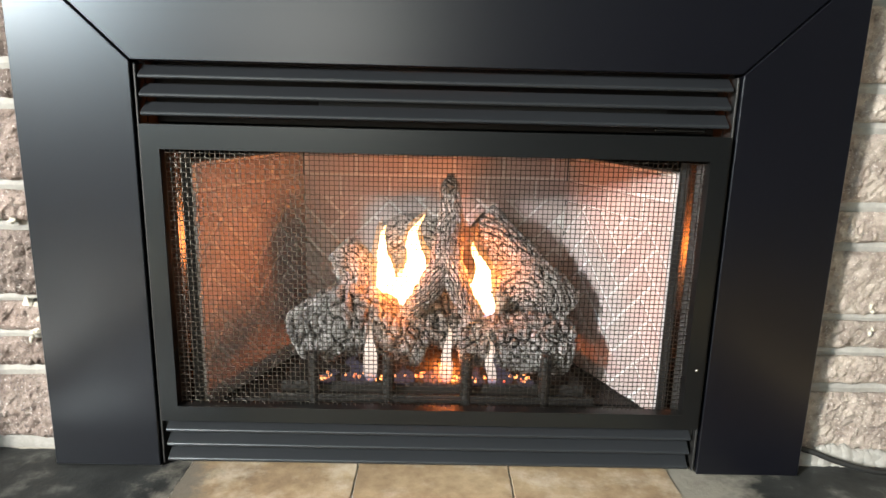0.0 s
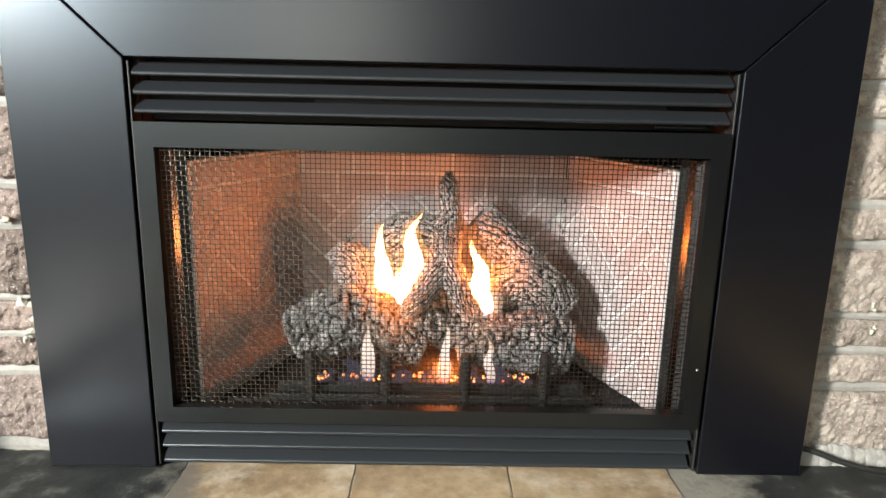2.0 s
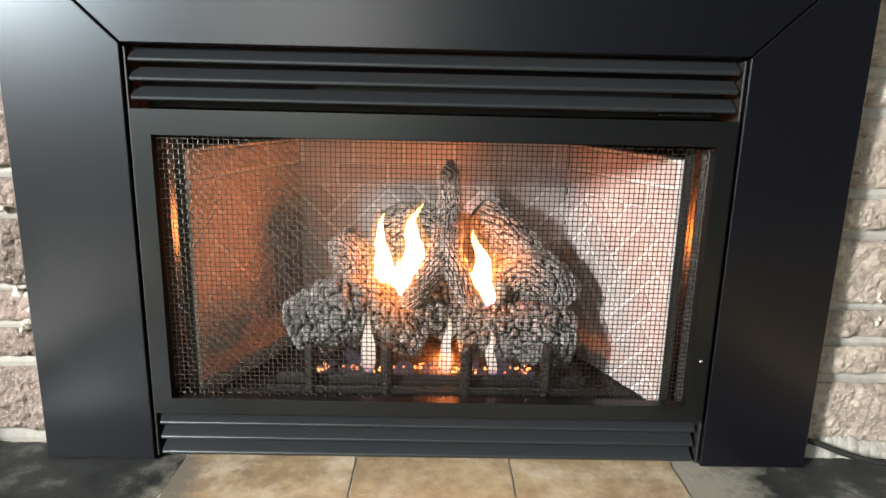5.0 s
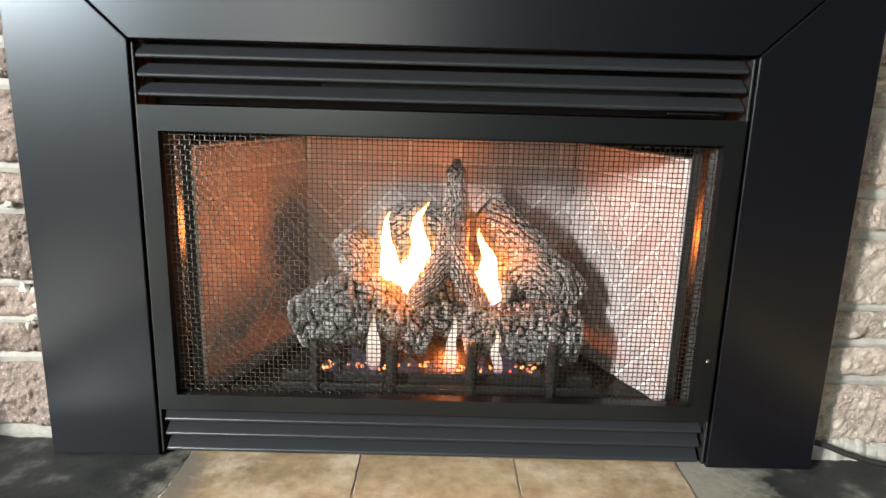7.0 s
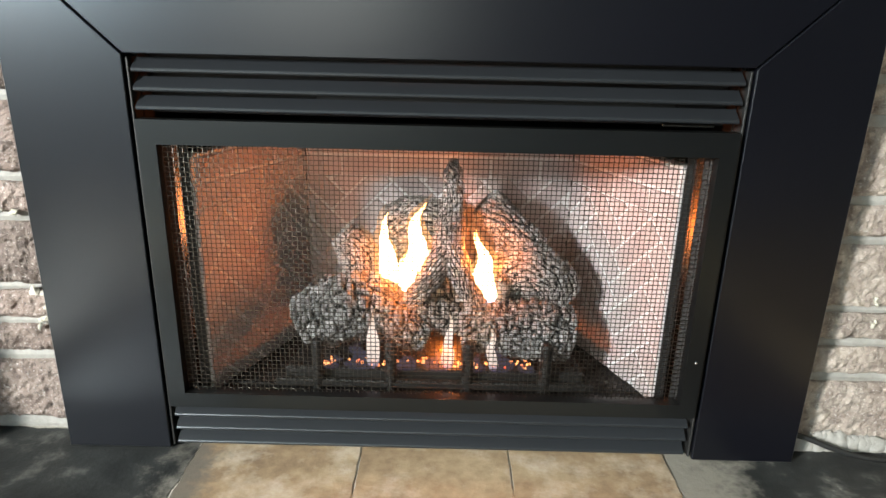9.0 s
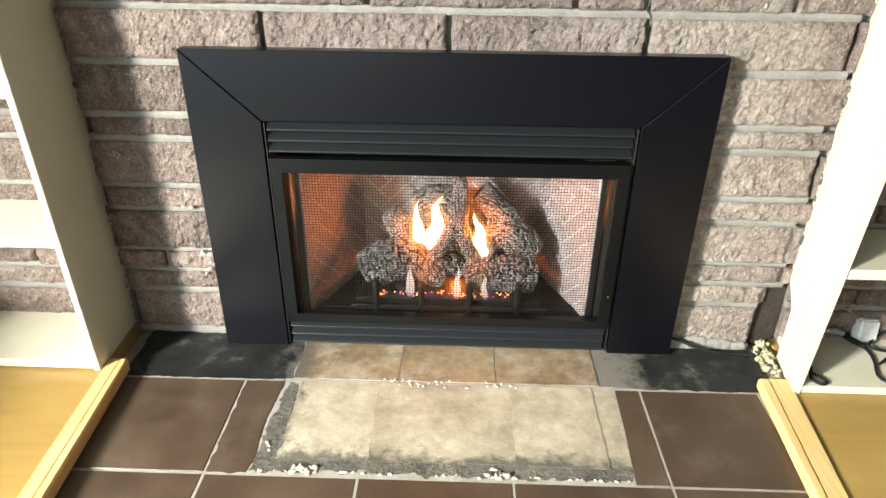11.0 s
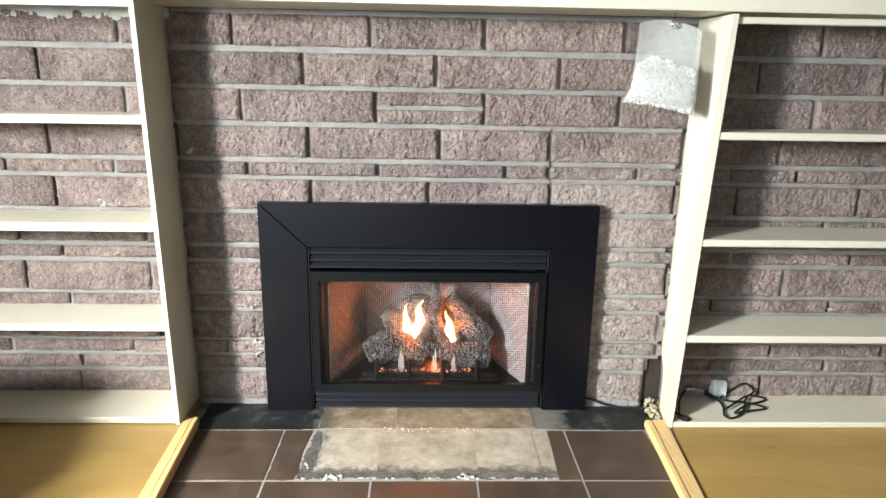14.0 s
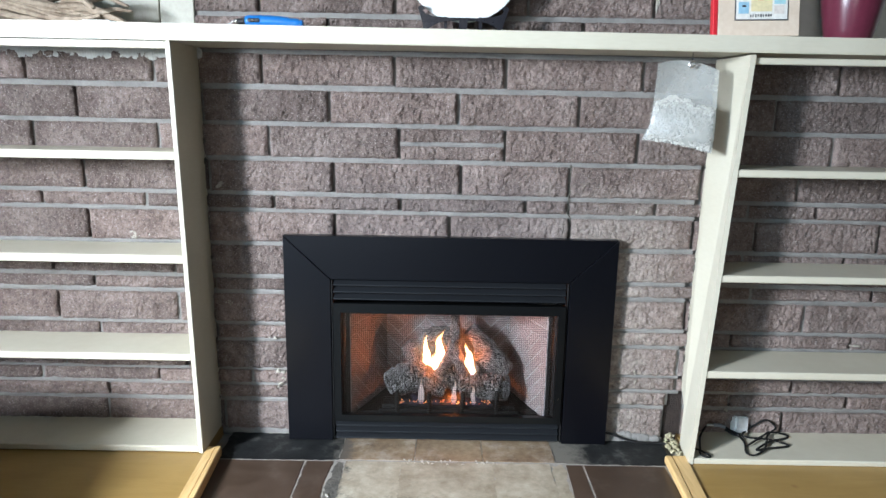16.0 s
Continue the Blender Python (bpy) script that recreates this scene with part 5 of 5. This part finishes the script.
bm = bmesh.new()
for i in range(46):
    x = random.uniform(-0.36, 0.355)
    s = random.uniform(0.0015, 0.0045)
    lump((x, -0.436 + 0.006 * noise.noise(Vector((x * 20, 0, 0))), 0.0005), (s * 1.6, s, s * 0.55), i, 0.6, bm, 1)
for i in range(22):
    x = random.gauss(-0.265, 0.013) if i < 14 else random.gauss(0.105, 0.012)
    lump((x, -0.428 + random.gauss(0, 0.006), 0.001), (random.uniform(0.003, 0.009), random.uniform(0.003, 0.007), random.uniform(0.002, 0.005)), i + 70, 1.2, bm, 2)
for i in range(34):
    lump((random.uniform(-0.14, 0.16), -0.172 + random.gauss(0, 0.008), 0.0), (random.uniform(0.002, 0.005),) * 2 + (0.003,), i + 120, 0.5, bm, 1)
for i in range(3):
    lump((-0.345 + random.gauss(0, 0.006), random.uniform(-0.42, -0.19), 0.0), (random.uniform(0.002, 0.006),) * 2 + (0.004,), i + 160, 0.5, bm, 1)
tagged(single("plaster_crumbs", bm, PLASTER, (0, -0.43, 0), "crumbs and blobs of dried pale plaster round the bare patch", "rubble", kind="stuff", smooth=True))

# ---------- brickwork ----------
COURSES = [(1.256, 1.165), (1.149, 1.053), (1.040, 0.944), (0.930, 0.834), (0.820, 0.779), (0.766, 0.671), (0.656, 0.560), (0.546, 0.508), (0.493, 0.399), (0.386, 0.343), (0.329, 0.236), (0.226, 0.184), (0.172, 0.129), (0.114, 0.014)]
JOINTS = [[-1.72, -1.32, -0.924, -0.593, -0.183, 0.159, 0.583, 0.86, 1.189, 1.58], [-1.57, -1.172, -0.78, -0.386, 0.016, 0.391, 0.70, 1.004, 1.40], [-1.71, -1.316, -0.922, -0.577, -0.168, 0.163, 0.580, 0.86, 1.194, 1.6],
          [-1.57, -1.167, -0.77, -0.376, 0.028, 0.374, 0.79, 1.10, 1.5], [-1.70, -1.309, -0.975, -0.568, -0.164, 0.237, 0.374, 0.653, 0.95, 1.167, 1.57], [-1.56, -1.165, -0.79, -0.375, -0.006, 0.381, 0.78, 0.98, 1.379],
          [-1.70, -1.297, -0.90, -0.50, 0.50, 0.95, 1.28], [-1.56, -1.167, -0.77, -0.50, 0.50, 0.99, 1.387], [-1.69, -1.292, -0.895, -0.50, 0.50, 0.78, 1.174, 1.57], [-1.55, -1.159, -0.77, -0.50, 0.50, 0.94, 1.34],
          [-1.69, -1.29, -0.88, -0.50, 0.50, 0.77, 1.17, 1.57], [-1.37, -0.975, -0.66, -0.50, 0.50, 0.77, 1.16, 1.55], [-1.54, -1.15, -0.78, -0.50, 0.50, 0.742, 0.80, 0.96, 1.356], [-1.55, -1.156, -0.76, -0.50, 0.50, 0.738, 0.80, 1.143, 1.54]]
JW = 0.0055


def brick_mesh(w, h, seed, proud):
    """A split-face brick: rough broken front, straight sides."""
    nx, nz = max(int(w / 0.0042), 3), max(int(h / 0.0042), 3)
    own = bmesh.new()
    off = Vector((seed * 1.7, seed * 0.37, seed * 2.9))
    grid = []
    for j in range(nz + 1):
        row = []
        for i in range(nx + 1):
            u, v = i / nx, j / nz
            x, z = (u - 0.5) * w, (v - 0.5) * h
            rim = min(min(u, 1 - u) * w, min(v, 1 - v) * h)
            edge = max(0.0, 1 - rim / 0.010)
            q = Vector((x, 0, z)) + off
            g = Vector((q.x * 1.1, q.y, q.z))
            chip = noise.voronoi(g * 62)[0]
            d = 0.0042 * noise.fractal(g * 36, 0.30, 2.1, 3) + 0.0050 * min(chip[1] - chip[0], 0.5) + 0.0040 * noise.noise(q * 15) + 0.003 * noise.noise(q * 6)
            y = -proud - d + 0.007 * edge * edge
            if i in (0, nx):
                x += 0.0016 * noise.noise(q * 45)
            if j in (0, nz):
                z += 0.0016 * noise.noise(q * 45 + Vector((5, 5, 5)))
            row.append(own.verts.new((x, y, z)))
        grid.append(row)
    for j in range(nz):
        for i in range(nx):
            own.faces.new((grid[j][i], grid[j][i + 1], grid[j + 1][i + 1], grid[j + 1][i]))
    loop = grid[0][:] + [r[-1] for r in grid[1:]] + grid[-1][-2::-1] + [r[0] for r in grid[-2:0:-1]]
    back = [own.verts.new((v.co.x, 0.028, v.co.z)) for v in loop]
    for i in range(len(loop)):
        j = (i + 1) % len(loop)
        own.faces.new((loop[i], back[i], back[j], loop[j]))
    me = bpy.data.meshes.new("brick")
    bmesh.ops.recalc_face_normals(own, faces=own.faces)
    own.to_mesh(me)
    own.free()
    me.materials.append(BRICK)
    return me


def lay(x0, x1, z0, z1, seed, proud=None):
    w, h = x1 - x0 - 2 * JW, z1 - z0 - 0.0005
    if w < 0.02:
        return
    rnd = random.Random(seed * 17 + 3)
    ob = new("brick", brick_mesh(w, h, seed % 97, 0.0005 + rnd.uniform(-0.002, 0.004) if proud is None else proud))
    ob.parent = wall_back
    ob.location = ((x0 + x1) / 2, 0, (z0 + z1) / 2)


seed = 0
for n, ((z1, z0), joints) in enumerate(zip(COURSES, JOINTS)):
    ends = [-2.1, *joints, 2.0]
    for a, b in zip(ends, ends[1:]):
        seed += 1
        if z0 < 0.60 and a > -0.51 and b < 0.51:
            continue
        if n >= 12 and a > 0.7 and b < 0.81:
            continue
        tilt_z = -0.004 * ((a + b) / 2)
        if n == 2 and abs(a + 0.168) < 0.001:
            lay(a, b, 0.9985 + tilt_z, z1 + tilt_z, seed)
            lay(a, b, z0 + tilt_z, 0.9865 + tilt_z, seed + 400)
            continue
        lay(a, b, z0 + tilt_z, z1 + tilt_z, seed)
# flush mortar beds between the courses; the upright joints stay raked out
def bed_strip(x0, x1, z0, z1, seed, bm):
    n = max(int((x1 - x0) / 0.012), 2)
    rows = []
    for i in range(n + 1):
        x = x0 + (x1 - x0) * i / n
        q = Vector((x * 30, seed * 3.3, 0))
        t = -0.004 * x
        y = 0.0065 + 0.0025 * noise.noise(q * 0.6) + 0.0012 * noise.noise(q * 3)
        wob = 0.0012 * noise.noise(q)
        rows.append([bm.verts.new(c) for c in ((x, 0.027, z0 - 0.002 + t), (x, y + 0.003, z0 - 0.0015 + t + wob), (x, y, (z0 + z1) / 2 + t), (x, y + 0.002, z1 + 0.0015 + t + wob), (x, 0.027, z1 + 0.002 + t))])
    for a, b in zip(rows, rows[1:]):
        for c in range(4):
            bm.faces.new((a[c], b[c], b[c + 1], a[c + 1]))
    bm.faces.new(rows[0])
    bm.faces.new(rows[-1][::-1])


beds = bmesh.new()
for n in range(len(COURSES)):
    top_z = COURSES[n][1]
    low_z = COURSES[n + 1][0] if n + 1 < len(COURSES) else -0.01
    if top_z < 0.66:
        bed_strip(-2.1, -0.5, low_z, top_z, n, beds)
        if n >= 12:
            bed_strip(0.5, 0.735, low_z, top_z, n + 20, beds)
            bed_strip(0.806, 2.0, low_z, top_z, n + 40, beds)
        else:
            bed_strip(0.5, 0.770 + 0.006 * (n % 3), low_z, top_z, n + 20, beds)
            bed_strip(0.806, 2.0, low_z, top_z, n + 40, beds)
    else:
        bed_strip(-2.1, 0.776 + 0.005 * (n % 3), low_z, top_z, n, beds)
        bed_strip(0.812, 2.0, low_z, top_z, n + 60, beds)
bed_strip(-2.1, 2.0, 1.256, 1.270, 50, beds)
bed_strip(-0.165, 0.160, 0.9865, 0.9985, 51, beds)
rnd = random.Random(5)
for (z1, z0), joints in zip(COURSES, JOINTS):
    for x in joints:
        if abs(x) == 0.5:
            continue
        t, y = -0.004 * x, rnd.choice((0.011, 0.016, 0.021, 0.0255))
        if abs(x) < 0.45 and 0.66 < z0 < 0.95:
            y = 0.0255
        box(x - JW - 0.001, x + JW + 0.001, y, 0.0265, z0 + t, z1 + t, bm=beds)
tagged(part("mortar_bed", beds, MORTAR, wall_back, "grey mortar beds, weathered and uneven"), kind="stuff")
# dark plate where bricks are missing; the hole's shade is put into its colour
part("raked_out_gap", box(0.742, 0.801, 0.0205, 0.0255, -0.008, 0.178), mottled("gap_shade", (0.012, 0.008, 0.006), (0.040, 0.027, 0.020), 30, 150, 0.9, 0.8, 0.006), wall_back, "dark plate standing in for the shaded hole where bricks are missing")
# a jagged settlement crack runs down through the beds beside the opening; a dark strand stands in for its shade
path, rnd = [], random.Random(11)
for i in range(27):
    z = 0.935 - i * 0.0103
    bed = any(COURSES[n + 1][0] - 0.003 < z < COURSES[n][1] + 0.003 for n in range(2, 6))
    path.append((0.3755 + rnd.uniform(-0.004, 0.004) + (0.006 if z < 0.77 else 0.0), 0.0035 if bed else 0.012, z))
part("crack", sweep(path, [0.0016 + 0.0014 * rnd.random() for _ in path], 6), ADHESIVE_GAP, wall_back, "dark strand standing in for the shaded jagged crack through the mortar")
# courses over the mantel
upper = bmesh.new()
z = 1.270
for n, h in enumerate((0.095, 0.094, 0.094, 0.042, 0.094, 0.094, 0.042, 0.094, 0.094, 0.094, 0.042, 0.094)):
    ends = [-0.7915, -0.593, -0.183, 0.220, 0.600, 0.795] if n % 2 else [-0.7915, -0.386, 0.016, 0.391, 0.795]
    for a, b in zip(ends, ends[1:]):
        seed += 1
        lay(a, b, z, min(z + h, CEILING_Z - 0.004), seed)
    box(-0.786, 0.786, 0.009, 0.0265, z + h - 0.001, min(z + h + 0.0155, CEILING_Z - 0.002), bm=upper)
    z += h + 0.0145
    if z > CEILING_Z - 0.04:
        break

tagged(part("mortar_bed", upper, MORTAR, wall_back), kind="stuff")

# dried mortar smears and paint splashes on the bricks
splash = [(-1.022, 0.690, 0.026, 0.018), (-1.000, 0.686, 0.012, 0.010), (-0.970, 0.689, 0.010, 0.008), (-0.566, 0.213, 0.020, 0.024), (-0.580, 0.345, 0.012, 0.008), (-0.742, 0.852, 0.018, 0.012), (-0.728, 0.470, 0.008, 0.007), (-0.718, 0.468, 0.006, 0.007), (0.628, 0.245, 0.005, 0.008), (0.630, 0.212, 0.004, 0.007), (0.592, 0.790, 0.005, 0.005), (0.948, 0.118, 0.012, 0.008), (1.36, 0.352, 0.03, 0.005), (0.605, 1.42, 0.008, 0.03), (-0.565, 0.185, 0.012, 0.012)]
bm = bmesh.new()
for i, (x, z, a, b) in enumerate(splash):
    for j in range(4):
        lump((x + random.gauss(0, a * 0.45), -0.002, z + random.gauss(0, b * 0.45)), (a * 0.36, 0.0035, b * 0.36), i * 7 + j, 1.3, bm, 2)
tagged(single("plaster_splashes", bm, PLASTER, (0, 0, 0), "dried pale plaster splashes on the bricks", "plaster", kind="stuff", smooth=True))
# ragged mortar band under the western top rail, and crumbs along the upright boards
bm = bmesh.new()
for i in range(120):
    x = -1.71 + i * 0.0078
    h = 0.010 + 0.011 * (1 + noise.noise(Vector((x * 13, 3, 0)))) + 0.004 * noise.noise(Vector((x * 42, 1, 0)))
    lump((x, -0.001, 1.262 - h * 0.4), (0.013, 0.006, h), i, 0.14, bm, 2)
tagged(single("mortar_fillet", bm, SMEAR, (-1.2, 0, 1.25), "ragged pale mortar band at the head of the bricks", "mortar", kind="stuff", smooth=True))
# crumbling plaster at the foot of the eastern bricks
bm = bmesh.new()
for i in range(60):
    x = 0.535 + 0.185 * i / 59
    h = 0.012 + 0.014 * (1 + noise.noise(Vector((x * 22, 7, 0)))) * (1 - 0.75 * i / 59)
    lump((x, -0.001 - 0.002 * random.random(), h * 0.25), (0.016, 0.006 + 0.003 * random.random(), h), i + 300, 0.3, bm, 2)
tagged(single("plaster_footing", bm, MORTAR, (0.62, 0, 0), "crumbling pale plaster at the foot of the brick wall", "plaster", kind="stuff", smooth=True))
bm, holes = bmesh.new(), bmesh.new()
for i in range(90):
    z = random.uniform(0.03, 1.26)
    s = random.uniform(0.0012, 0.0036)
    west_side = i % 2
    if not west_side and z < 0.20:
        continue
    x = -0.771 - 0.010 * z / 1.26 if west_side else 0.787 + 0.012 * z / 1.26
    # dark lumps: the shade of open seam gaps is put into their colour
    if i % 3 == 0:
        lump((x + (0.001 if west_side else -0.001), -0.004, z), (s * 1.6, s * 1.4, s * random.uniform(1.5, 5)), i, 0.9, holes, 1)
    else:
        lump((x + (0.003 if west_side else -0.003), -0.006, z), (s, s, s * 1.5), i, 0.6, bm, 1)
tagged(single("caulk_crumbs", bm, PLASTER, (0, 0, 0.03), "crumbs of old caulk along the upright boards", "caulk", kind="stuff", smooth=True))
tagged(single("tar_beads", holes, ADHESIVE_GAP, (0, 0, 0.04), "dark lumps standing in for the shaded gaps in the corner seams", "adhesive", kind="stuff", smooth=True))
